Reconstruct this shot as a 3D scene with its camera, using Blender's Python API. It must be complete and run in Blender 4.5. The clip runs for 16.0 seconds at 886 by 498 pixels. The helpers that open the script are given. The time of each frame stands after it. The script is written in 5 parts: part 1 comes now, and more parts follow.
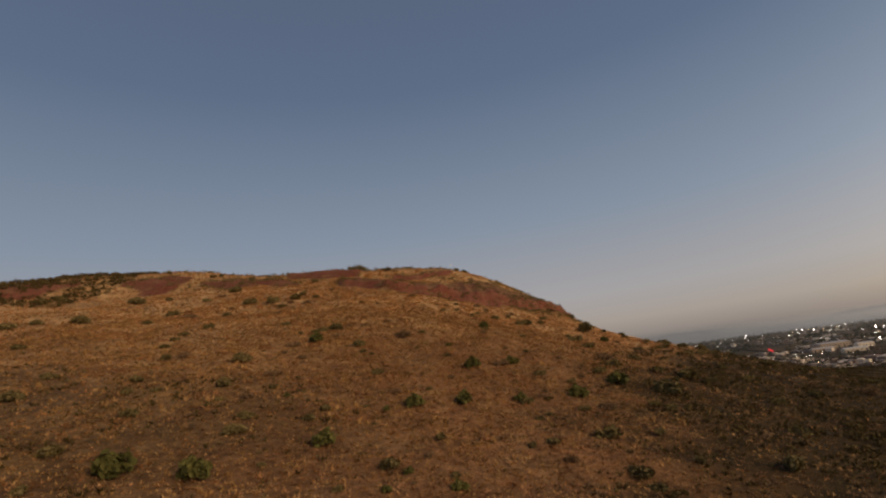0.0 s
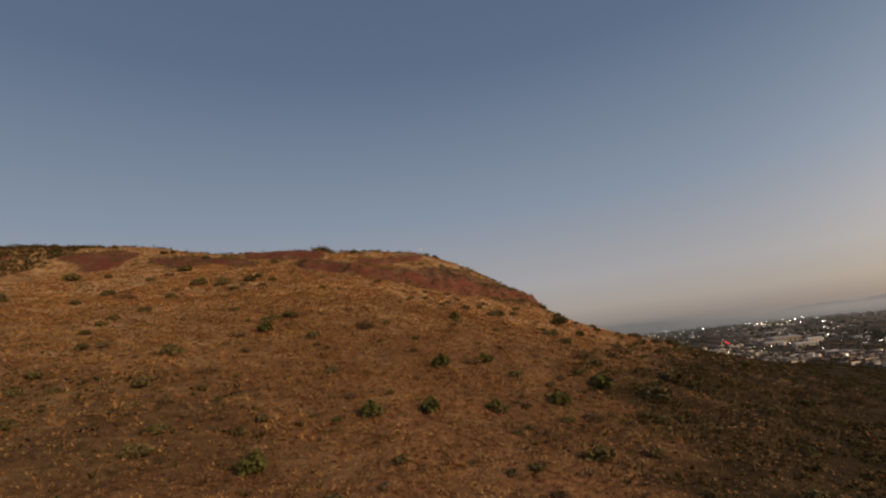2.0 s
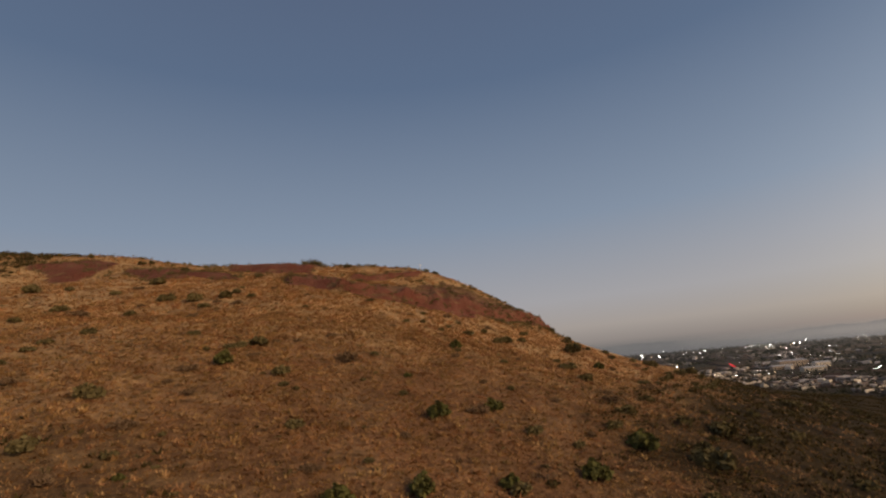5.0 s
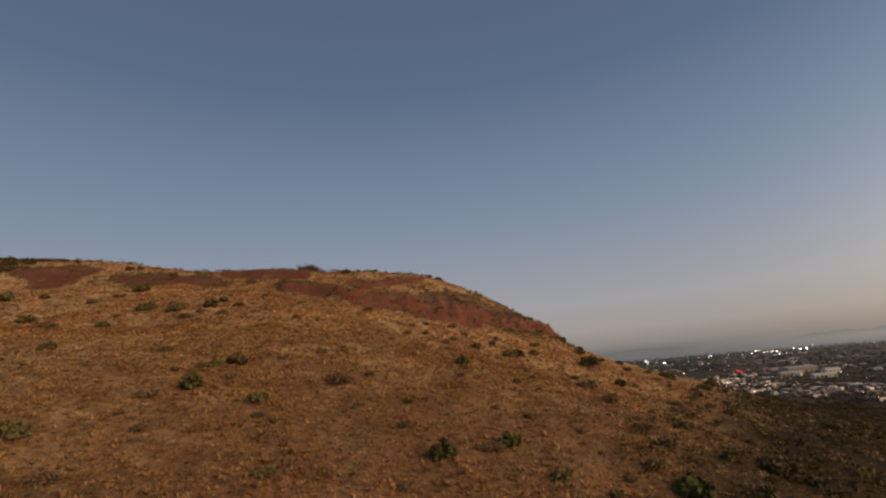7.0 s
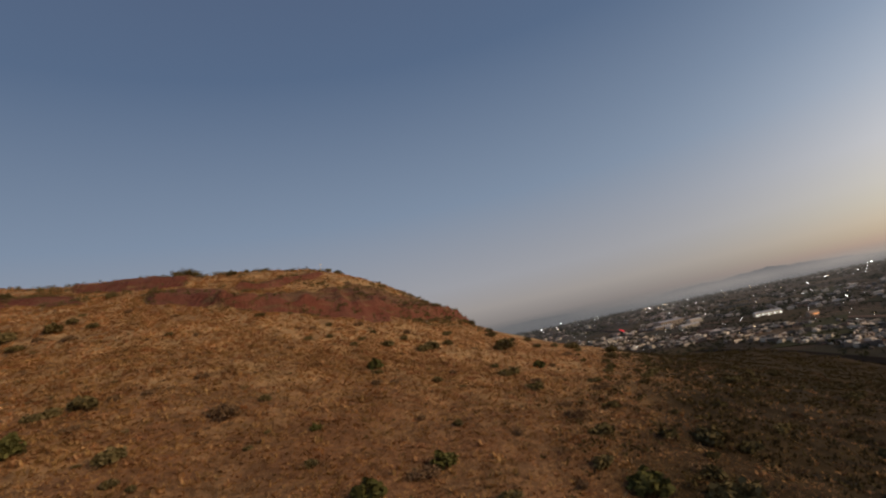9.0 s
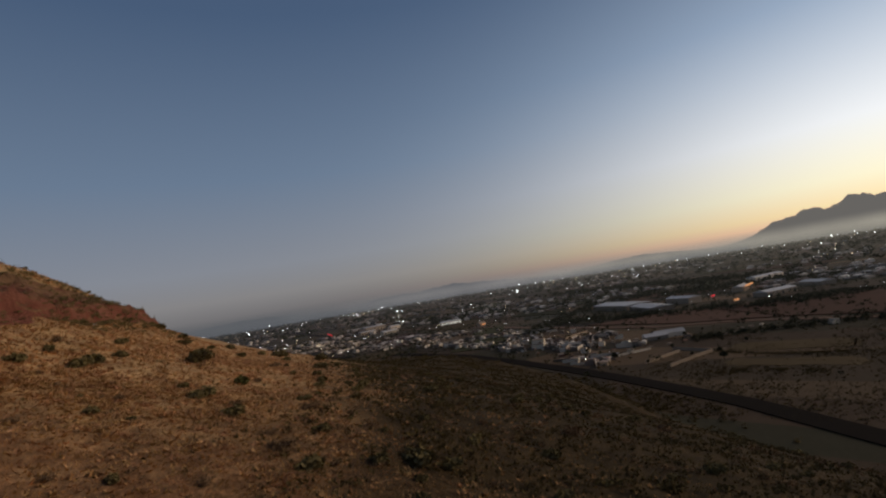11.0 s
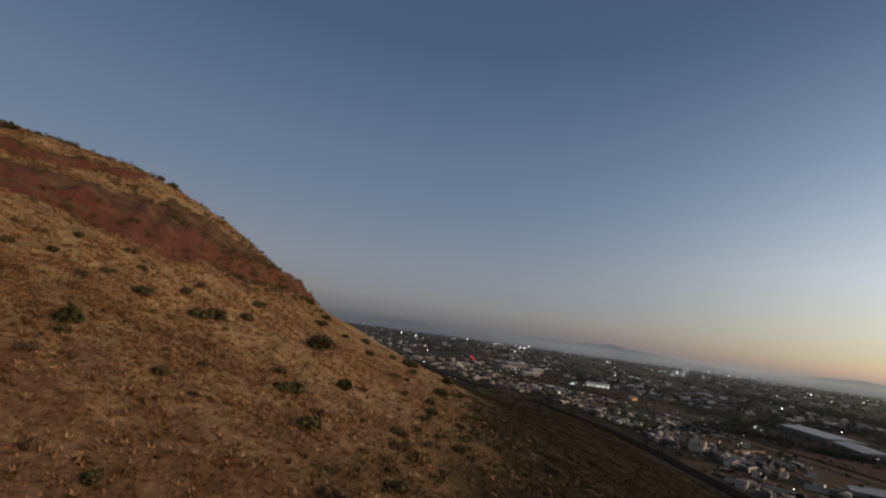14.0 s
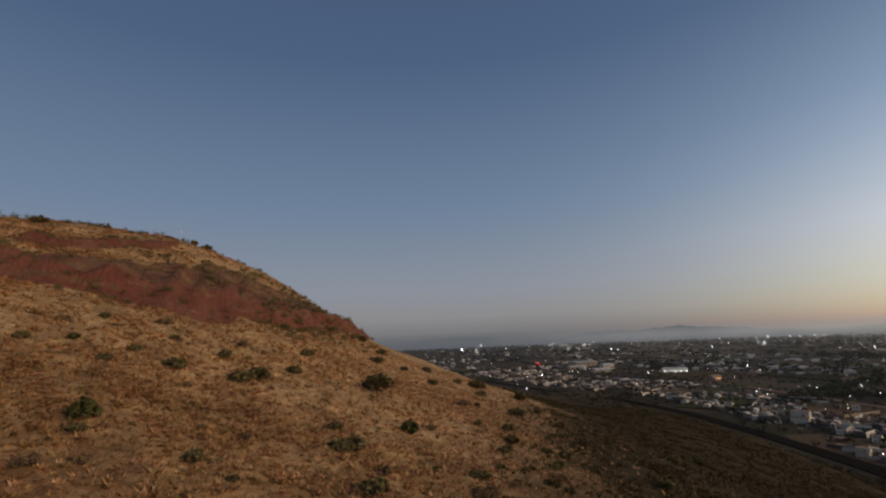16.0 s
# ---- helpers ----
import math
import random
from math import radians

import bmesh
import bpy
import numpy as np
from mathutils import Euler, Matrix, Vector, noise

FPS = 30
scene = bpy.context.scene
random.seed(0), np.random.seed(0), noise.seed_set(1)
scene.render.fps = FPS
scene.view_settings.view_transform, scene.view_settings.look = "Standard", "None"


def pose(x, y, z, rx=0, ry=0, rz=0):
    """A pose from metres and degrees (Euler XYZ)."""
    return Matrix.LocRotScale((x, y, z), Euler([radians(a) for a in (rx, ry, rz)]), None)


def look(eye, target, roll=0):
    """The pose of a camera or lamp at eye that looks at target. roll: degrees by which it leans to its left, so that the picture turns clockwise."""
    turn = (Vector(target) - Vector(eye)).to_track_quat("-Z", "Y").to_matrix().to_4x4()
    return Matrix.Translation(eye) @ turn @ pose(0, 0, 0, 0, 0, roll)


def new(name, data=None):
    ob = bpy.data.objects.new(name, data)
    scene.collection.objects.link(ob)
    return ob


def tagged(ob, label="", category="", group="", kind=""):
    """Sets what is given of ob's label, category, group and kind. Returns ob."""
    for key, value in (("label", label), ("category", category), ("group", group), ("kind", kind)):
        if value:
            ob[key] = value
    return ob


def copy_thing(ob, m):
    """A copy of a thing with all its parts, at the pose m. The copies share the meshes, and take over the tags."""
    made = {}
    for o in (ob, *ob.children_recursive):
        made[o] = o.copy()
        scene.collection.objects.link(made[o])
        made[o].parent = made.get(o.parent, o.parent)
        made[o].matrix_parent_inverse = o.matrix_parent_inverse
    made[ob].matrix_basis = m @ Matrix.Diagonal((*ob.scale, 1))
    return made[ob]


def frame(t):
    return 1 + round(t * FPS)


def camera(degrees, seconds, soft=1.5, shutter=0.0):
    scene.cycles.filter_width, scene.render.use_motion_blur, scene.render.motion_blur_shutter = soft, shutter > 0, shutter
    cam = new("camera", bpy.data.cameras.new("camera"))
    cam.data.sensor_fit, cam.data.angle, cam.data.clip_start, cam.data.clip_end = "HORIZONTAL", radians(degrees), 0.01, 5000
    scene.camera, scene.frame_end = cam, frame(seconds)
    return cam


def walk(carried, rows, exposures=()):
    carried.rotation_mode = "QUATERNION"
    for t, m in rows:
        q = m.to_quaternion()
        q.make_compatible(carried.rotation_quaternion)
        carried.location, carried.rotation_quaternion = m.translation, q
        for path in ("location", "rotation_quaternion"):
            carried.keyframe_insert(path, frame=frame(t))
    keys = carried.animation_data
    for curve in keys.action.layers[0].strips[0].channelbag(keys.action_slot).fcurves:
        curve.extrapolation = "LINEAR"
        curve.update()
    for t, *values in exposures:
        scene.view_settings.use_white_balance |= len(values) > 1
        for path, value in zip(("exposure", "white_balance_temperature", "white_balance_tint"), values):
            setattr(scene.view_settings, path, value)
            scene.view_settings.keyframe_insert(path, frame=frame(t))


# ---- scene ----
cam = camera(84.0, 16.0, soft=2.2, shutter=0.15)
PATH = [
    (0.0, 0.13, 0.03, 38.12, 103.55, 7.44, 1.58),
    (0.5, 0.17, 2.41, 38.70, 102.61, 7.51, 0.13),
    (1.0, 0.24, 4.74, 39.20, 102.03, 6.84, -0.62),
    (1.5, 0.24, 7.30, 39.63, 101.75, 6.01, -1.33),
    (2.0, 0.35, 9.76, 40.18, 101.32, 6.14, -2.24),
    (2.5, 0.43, 12.08, 40.74, 101.07, 5.82, -2.80),
    (3.0, 0.61, 14.62, 41.26, 101.57, 5.32, -2.78),
    (3.5, 0.73, 17.13, 41.88, 101.62, 5.05, -2.73),
    (4.0, 0.91, 19.65, 42.46, 101.57, 5.00, -2.59),
    (4.5, 1.05, 21.97, 43.05, 101.63, 4.99, -2.46),
    (5.0, 1.32, 24.56, 43.51, 103.05, 5.04, -2.32),
    (7.5, 1.74, 36.77, 46.37, 103.64, 4.96, -1.92),
    (8.0, 1.90, 39.22, 46.96, 103.65, 5.08, -2.03),
    (8.5, 1.77, 41.20, 47.53, 102.41, 7.87, -6.16),
    (9.0, 1.54, 43.29, 48.15, 100.50, 11.70, -12.80),
    (9.5, 2.04, 46.04, 48.59, 96.72, 16.77, -24.41),
    (10.0, 2.38, 47.60, 48.58, 95.23, 19.56, -37.48),
    (10.2, 2.59, 48.15, 48.70, 94.96, 18.37, -40.17),
    (11.2, 5.67, 51.90, 49.55, 94.78, 6.82, -46.31),
    (12.3, 10.10, 56.00, 50.27, 95.81, -2.72, -44.44),
    (12.5, 10.82, 56.72, 50.28, 96.04, -2.67, -44.17),
    (13.0, 12.80, 58.76, 50.18, 97.27, -5.43, -39.86),
    (13.5, 14.53, 60.78, 50.17, 98.33, -7.63, -33.87),
    (14.0, 16.06, 62.94, 50.26, 98.91, -7.67, -28.53),
    (14.5, 17.16, 65.05, 50.45, 99.25, -6.44, -24.50),
    (15.0, 18.01, 66.77, 50.66, 99.92, -4.27, -22.22),
    (15.5, 18.78, 68.56, 50.87, 100.34, -2.15, -20.38),
    (16.0, 19.49, 70.31, 51.00, 100.41, 2.37, -21.79),
]
walk(cam, [(t, pose(x, y, z, rx, ry, rz)) for t, x, y, z, rx, ry, rz in PATH],
     exposures=[(0.0, 0.11, 7000, 9), (5.0, 0.10, 6750, 9), (8.0, 0.05, 6600, 9), (9.3, -0.05, 6300, 8), (10.2, -0.34, 6000, 7),
                (12.3, -0.48, 5900, 5), (13.5, -0.43, 5800, 4), (14.5, -0.34, 5800, 4), (16.0, -0.27, 5850, 5)])

# ---- world: clear dusk sky, glow low in the east ----
GLOW_AZ = radians(-6.0)
world = bpy.data.worlds.new("dusk_sky")
scene.world = world
world.use_nodes = True


def node(tree, kind, **values):
    n = tree.nodes.new(kind)
    for key, value in values.items():
        if key in n.inputs.keys():
            n.inputs[key].default_value = value
    return n


def ramp(tree, stops, smooth="LINEAR"):
    n = tree.nodes.new("ShaderNodeValToRGB")
    n.color_ramp.interpolation = smooth
    e = n.color_ramp.elements
    while len(e) < len(stops):
        e.new(0.5)
    for k, (p, c) in enumerate(stops):
        e[k].position = p
        e[k].color = (*c, 1.0)
    return n


def build_sky():
    t = world.node_tree
    t.nodes.clear()
    out = t.nodes.new("ShaderNodeOutputWorld")
    back = t.nodes.new("ShaderNodeBackground")
    co = t.nodes.new("ShaderNodeTexCoord")
    sep = t.nodes.new("ShaderNodeSeparateXYZ")
    t.links.new(co.outputs["Generated"], sep.inputs[0])
    # height over the horizon, -0.1 .. 0.9
    up = t.nodes.new("ShaderNodeMapRange")
    up.inputs["From Min"].default_value = -0.1
    up.inputs["From Max"].default_value = 0.9
    t.links.new(sep.outputs["Z"], up.inputs["Value"])
    # nearness to the glow
    dot = t.nodes.new("ShaderNodeVectorMath")
    dot.operation = "DOT_PRODUCT"
    dot.inputs[1].default_value = (math.cos(GLOW_AZ), math.sin(GLOW_AZ), 0.0)
    t.links.new(co.outputs["Generated"], dot.inputs[0])
    half = t.nodes.new("ShaderNodeMath")
    half.operation = "MULTIPLY_ADD"
    half.inputs[1].default_value, half.inputs[2].default_value = 0.5, 0.5
    t.links.new(dot.outputs["Value"], half.inputs[0])
    near = t.nodes.new("ShaderNodeMath")
    near.operation = "POWER"
    near.inputs[1].default_value = 13.0
    t.links.new(half.outputs[0], near.inputs[0])
    far_side = ramp(t, [(0.09, (0.150, 0.142, 0.142)), (0.112, (0.240, 0.216, 0.208)), (0.145, (0.335, 0.302, 0.288)), (0.20, (0.332, 0.330, 0.358)),
                        (0.36, (0.206, 0.262, 0.356)), (0.62, (0.096, 0.143, 0.236)), (0.90, (0.074, 0.100, 0.173))])
    glow = ramp(t, [(0.09, (0.75, 0.48, 0.37)), (0.112, (1.38, 0.82, 0.47)), (0.128, (1.52, 1.08, 0.54)), (0.17, (1.54, 1.32, 0.87)), (0.26, (1.45, 1.36, 1.28)),
                    (0.45, (0.66, 0.75, 0.90)), (0.75, (0.110, 0.150, 0.250))])
    t.links.new(up.outputs[0], far_side.inputs[0])
    t.links.new(up.outputs[0], glow.inputs[0])
    mix = t.nodes.new("ShaderNodeMix")
    mix.data_type = "RGBA"
    t.links.new(near.outputs[0], mix.inputs[0])
    t.links.new(far_side.outputs[0], mix.inputs[6])
    t.links.new(glow.outputs[0], mix.inputs[7])
    t.links.new(mix.outputs[2], back.inputs["Color"])
    back.inputs["Strength"].default_value = 1.0
    t.links.new(back.outputs[0], out.inputs[0])


build_sky()
sun = new("dusk_light", bpy.data.lights.new("dusk_light", "SUN"))
sun.data.energy, sun.data.angle, sun.data.color = 1.95, radians(34), (1.0, 0.72, 0.47)
sun.matrix_world = look((0, 0, 0), (-math.cos(radians(-42)) * 0.85, -math.sin(radians(-42)) * 0.85, -0.40))


# ---- materials ----
def material(name, rough=0.9):
    m = bpy.data.materials.new(name)
    m.use_nodes = True
    return m, m.node_tree, m.node_tree.nodes["Principled BSDF"]


def noise_node(t, scale, detail=4.0, rough=0.55, vec=None):
    n = t.nodes.new("ShaderNodeTexNoise")
    n.inputs["Scale"].default_value, n.inputs["Detail"].default_value, n.inputs["Roughness"].default_value = scale, detail, rough
    if vec is not None:
        t.links.new(vec, n.inputs["Vector"])
    return n


def mix_colors(t, fac, a, b):
    m = t.nodes.new("ShaderNodeMix")
    m.data_type = "RGBA"
    for k, v in ((0, fac), (6, a), (7, b)):
        if isinstance(v, (tuple, float, int)):
            m.inputs[k].default_value = (*v, 1.0) if isinstance(v, tuple) else v
        else:
            t.links.new(v, m.inputs[k])
    return m.outputs[2]


def bump(t, bsdf, height, strength, distance):
    b = t.nodes.new("ShaderNodeBump")
    b.inputs["Strength"].default_value, b.inputs["Distance"].default_value = strength, distance
    t.links.new(height, b.inputs["Height"])
    t.links.new(b.outputs[0], bsdf.inputs["Normal"])


def plain(name, color, rough=0.85, vary=0.25, scale=1.5, metal=0.0, relief=0.0):
    """A surface with grain at two scales and a tint that differs from piece to piece."""
    m, t, bsdf = material(name)
    co = t.nodes.new("ShaderNodeTexCoord")
    a, b = noise_node(t, scale, 5.0, vec=co.outputs["Object"]), noise_node(t, scale * 9.0, 3.0, vec=co.outputs["Object"])
    info = t.nodes.new("ShaderNodeObjectInfo")
    dark, light = tuple(c * (1 - vary) for c in color), tuple(min(1.0, c * (1 + vary)) for c in color)
    c1 = mix_colors(t, a.outputs["Fac"], dark, light)
    c2 = mix_colors(t, b.outputs["Fac"], tuple(c * 0.8 for c in color), tuple(min(1.0, c * 1.15) for c in color))
    c3 = mix_colors(t, 0.45, c1, c2)
    gain = t.nodes.new("ShaderNodeMapRange")
    gain.inputs["To Min"].default_value, gain.inputs["To Max"].default_value = 1 - vary, 1 + vary
    t.links.new(info.outputs["Random"], gain.inputs["Value"])
    mul = t.nodes.new("ShaderNodeVectorMath")
    mul.operation = "SCALE"
    t.links.new(c3, mul.inputs[0])
    t.links.new(gain.outputs[0], mul.inputs["Scale"])
    t.links.new(mul.outputs[0], bsdf.inputs["Base Color"])
    bsdf.inputs["Roughness"].default_value, bsdf.inputs["Metallic"].default_value = rough, metal
    bsdf.inputs["Specular IOR Level"].default_value = 0.5 if rough < 0.7 else 0.1 if rough < 0.9 else 0.02
    if relief:
        bump(t, bsdf, b.outputs["Fac"], 0.6, relief)
    return m


def lit(name, color, strength):
    m = bpy.data.materials.new(name)
    m.use_nodes = True
    t = m.node_tree
    t.nodes.clear()
    e, o = t.nodes.new("ShaderNodeEmission"), t.nodes.new("ShaderNodeOutputMaterial")
    e.inputs[0].default_value, e.inputs[1].default_value = (*color, 1.0), strength
    t.links.new(e.outputs[0], o.inputs[0])
    m.cycles.emission_sampling = "NONE"
    return m


def leaf_material(name, dark, light):
    """Foliage: each leaf has its own tint; light passes through a little."""
    m, t, bsdf = material(name)
    geo = t.nodes.new("ShaderNodeNewGeometry")
    info = t.nodes.new("ShaderNodeObjectInfo")
    c1 = mix_colors(t, geo.outputs["Random Per Island"], dark, light)
    c2 = mix_colors(t, info.outputs["Random"], tuple(0.75 * c for c in dark), light)
    t.links.new(mix_colors(t, 0.35, c1, c2), bsdf.inputs["Base Color"])
    bsdf.inputs["Roughness"].default_value = 0.9
    bsdf.inputs["Specular IOR Level"].default_value = 0.08
    return m


def clumps(t, color, vec):
    """Darker and paler clumps about a metre across, and broader worn patches."""
    out = color
    for scale, detail, low, high in ((0.85, 3.0, 0.72, 1.17), (0.19, 3.0, 0.82, 1.14)):
        n = noise_node(t, scale, detail, 0.6, vec=vec)
        gain = t.nodes.new("ShaderNodeMapRange")
        gain.inputs["From Min"].default_value, gain.inputs["From Max"].default_value = 0.34, 0.66
        gain.inputs["To Min"].default_value, gain.inputs["To Max"].default_value = low, high
        t.links.new(n.outputs["Fac"], gain.inputs["Value"])
        mul = t.nodes.new("ShaderNodeVectorMath")
        mul.operation = "SCALE"
        t.links.new(out, mul.inputs[0])
        t.links.new(gain.outputs[0], mul.inputs["Scale"])
        out = mul.outputs[0]
    return out


def ground_material():
    """Dry grass, bare red earth, scrub soil with painted darkening and valley fields, laid out by the masks of the
    ground mesh.
    """
    m, t, bsdf = material("hill_and_valley_ground")
    co = t.nodes.new("ShaderNodeTexCoord")
    vec = co.outputs["Object"]
    big, mid, fine, grit = noise_node(t, 0.035, 3, vec=vec), noise_node(t, 0.22, 5, 0.6, vec=vec), noise_node(t, 1.3, 5, 0.65, vec=vec), noise_node(t, 4.5, 4, 0.6, vec=vec)
    stray = t.nodes.new("ShaderNodeMapping")
    stray.inputs["Location"].default_value = (311.0, 127.0, 53.0)
    t.links.new(vec, stray.inputs[0])
    tuft = ramp(t, [(0.36, (0, 0, 0)), (0.64, (1, 1, 1))])
    t.links.new(fine.outputs["Fac"], tuft.inputs[0])
    straw = mix_colors(t, tuft.outputs[0], (0.45, 0.270, 0.122), (0.64, 0.412, 0.184))
    soil = mix_colors(t, tuft.outputs[0], (0.18, 0.088, 0.040), (0.30, 0.155, 0.070))
    pick = ramp(t, [(0.38, (0, 0, 0)), (0.62, (1, 1, 1))])
    t.links.new(mid.outputs["Fac"], pick.inputs[0])
    pick2 = ramp(t, [(0.35, (0, 0, 0)), (0.65, (1, 1, 1))])
    t.links.new(big.outputs["Fac"], pick2.inputs[0])
    half = mix_colors(t, 0.42, pick.outputs[0], pick2.outputs[0])
    mask = t.nodes.new("ShaderNodeAttribute")
    mask.attribute_name = "cover"
    bare = t.nodes.new("ShaderNodeMath")
    bare.operation, bare.use_clamp = "ADD", True
    t.links.new(half, bare.inputs[0])
    t.links.new(mask.outputs["Alpha"], bare.inputs[1])
    half = bare.outputs[0]
    grass = mix_colors(t, half, straw, soil)
    weeds = noise_node(t, 0.11, 5, 0.6, vec=stray.outputs[0])
    weed_pick = ramp(t, [(0.50, (0, 0, 0)), (0.66, (0.75, 0.75, 0.75))])
    t.links.new(weeds.outputs["Fac"], weed_pick.inputs[0])
    grass = mix_colors(t, weed_pick.outputs[0], grass, mix_colors(t, tuft.outputs[0], (0.20, 0.115, 0.055), (0.36, 0.215, 0.100)))
    # bare cut earth
    stretch = t.nodes.new("ShaderNodeMapping")
    stretch.inputs["Scale"].default_value = (1.0, 0.35, 0.22)
    t.links.new(vec, stretch.inputs[0])
    streak = noise_node(t, 0.9, 5, 0.7, vec=stretch.outputs[0])
    red = mix_colors(t, streak.outputs["Fac"], (0.078, 0.025, 0.016), (0.31, 0.098, 0.057))
    red = mix_colors(t, 0.35, red, mix_colors(t, grit.outputs["Fac"], (0.08, 0.026, 0.017), (0.26, 0.095, 0.055)))
    pale = ramp(t, [(0.42, (0, 0, 0)), (0.62, (0.7, 0.7, 0.7))])
    t.links.new(weeds.outputs["Fac"], pale.inputs[0])
    red = mix_colors(t, pale.outputs[0], red, mix_colors(t, fine.outputs["Fac"], (0.16, 0.062, 0.036), (0.34, 0.150, 0.090)))
    ledge_map = t.nodes.new("ShaderNodeMapping")
    ledge_map.inputs["Scale"].default_value = (0.6, 1.0, 2.2)
    t.links.new(vec, ledge_map.inputs[0])
    ledge = noise_node(t, 0.22, 8, 0.75, vec=ledge_map.outputs[0])
    brush = t.nodes.new("ShaderNodeAttribute")
    brush.attribute_name = "brush"
    more = t.nodes.new("ShaderNodeMath")
    more.operation = "MULTIPLY_ADD"
    more.inputs[1].default_value = 0.14
    t.links.new(brush.outputs["Fac"], more.inputs[0])
    t.links.new(ledge.outputs["Fac"], more.inputs[2])
    ledge_pick = ramp(t, [(0.53, (0, 0, 0)), (0.60, (0.8, 0.8, 0.8))])
    t.links.new(more.outputs[0], ledge_pick.inputs[0])
    dry = mix_colors(t, pick.outputs[0], (0.115, 0.070, 0.036), (0.34, 0.20, 0.090))
    red = mix_colors(t, ledge_pick.outputs[0], red, mix_colors(t, tuft.outputs[0], mix_colors(t, 0.5, dry, (0.08, 0.05, 0.028)), dry))
    # scrub soil, with the flank's shade and the lens falloff put into its colour
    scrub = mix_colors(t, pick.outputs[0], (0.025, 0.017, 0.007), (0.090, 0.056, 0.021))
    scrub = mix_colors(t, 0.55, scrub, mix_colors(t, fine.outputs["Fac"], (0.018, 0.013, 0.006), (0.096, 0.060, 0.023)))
    # valley: plots of different crops and bare soil
    plots = t.nodes.new("ShaderNodeTexVoronoi")
    plots.inputs["Scale"].default_value = 0.014
    turn = t.nodes.new("ShaderNodeMapping")
    turn.inputs["Rotation"].default_value, turn.inputs["Scale"].default_value = (0, 0, 0.5), (1.0, 0.35, 0.0)
    t.links.new(vec, turn.inputs[0])
    t.links.new(turn.outputs[0], plots.inputs["Vector"])
    hue = t.nodes.new("ShaderNodeSeparateColor")
    t.links.new(plots.outputs["Color"], hue.inputs[0])
    crops = ramp(t, [(0.0, (0.026, 0.022, 0.014)), (0.3, (0.095, 0.060, 0.034)), (0.55, (0.048, 0.044, 0.022)), (0.8, (0.175, 0.112, 0.060)), (1.0, (0.034, 0.035, 0.020))])
    t.links.new(hue.outputs[0], crops.inputs[0])
    valley = mix_colors(t, 0.30, crops.outputs[0], mix_colors(t, mid.outputs["Fac"], (0.016, 0.014, 0.009), (0.075, 0.056, 0.033)))
    parts = t.nodes.new("ShaderNodeSeparateColor")
    t.links.new(mask.outputs["Color"], parts.inputs[0])
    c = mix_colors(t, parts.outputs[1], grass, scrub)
    # matted blades
    mat_gain = t.nodes.new("ShaderNodeMapRange")
    mat_gain.inputs["From Min"].default_value, mat_gain.inputs["From Max"].default_value = 0.3, 0.7
    mat_gain.inputs["To Min"].default_value, mat_gain.inputs["To Max"].default_value = 0.70, 1.16
    t.links.new(grit.outputs["Fac"], mat_gain.inputs["Value"])
    matted = t.nodes.new("ShaderNodeVectorMath")
    matted.operation = "SCALE"
    t.links.new(c, matted.inputs[0])
    t.links.new(mat_gain.outputs[0], matted.inputs["Scale"])
    c = clumps(t, matted.outputs[0], vec)
    edge = t.nodes.new("ShaderNodeMath")
    edge.operation = "ADD"
    wob = t.nodes.new("ShaderNodeMapRange")
    wob.inputs["To Min"].default_value, wob.inputs["To Max"].default_value = -0.3, 0.3
    t.links.new(fine.outputs["Fac"], wob.inputs["Value"])
    t.links.new(parts.outputs[0], edge.inputs[0])
    t.links.new(wob.outputs[0], edge.inputs[1])
    crisp = ramp(t, [(0.32, (0, 0, 0)), (0.68, (1, 1, 1))])
    t.links.new(edge.outputs[0], crisp.inputs[0])
    c = mix_colors(t, crisp.outputs[0], c, red)
    c = mix_colors(t, parts.outputs[2], c, valley)
    t.links.new(c, bsdf.inputs["Base Color"])
    bsdf.inputs["Roughness"].default_value = 0.95
    bsdf.inputs["Specular IOR Level"].default_value = 0.1
    folds = t.nodes.new("ShaderNodeMath")
    folds.operation = "MULTIPLY"
    t.links.new(streak.outputs["Fac"], folds.inputs[0])
    t.links.new(crisp.outputs[0], folds.inputs[1])
    rough = t.nodes.new("ShaderNodeMath")
    rough.operation = "MULTIPLY_ADD"
    rough.inputs[1].default_value = 4.0
    t.links.new(folds.outputs[0], rough.inputs[0])
    t.links.new(fine.outputs["Fac"], rough.inputs[2])
    bump(t, bsdf, rough.outputs[0], 0.6, 0.6)
    return m


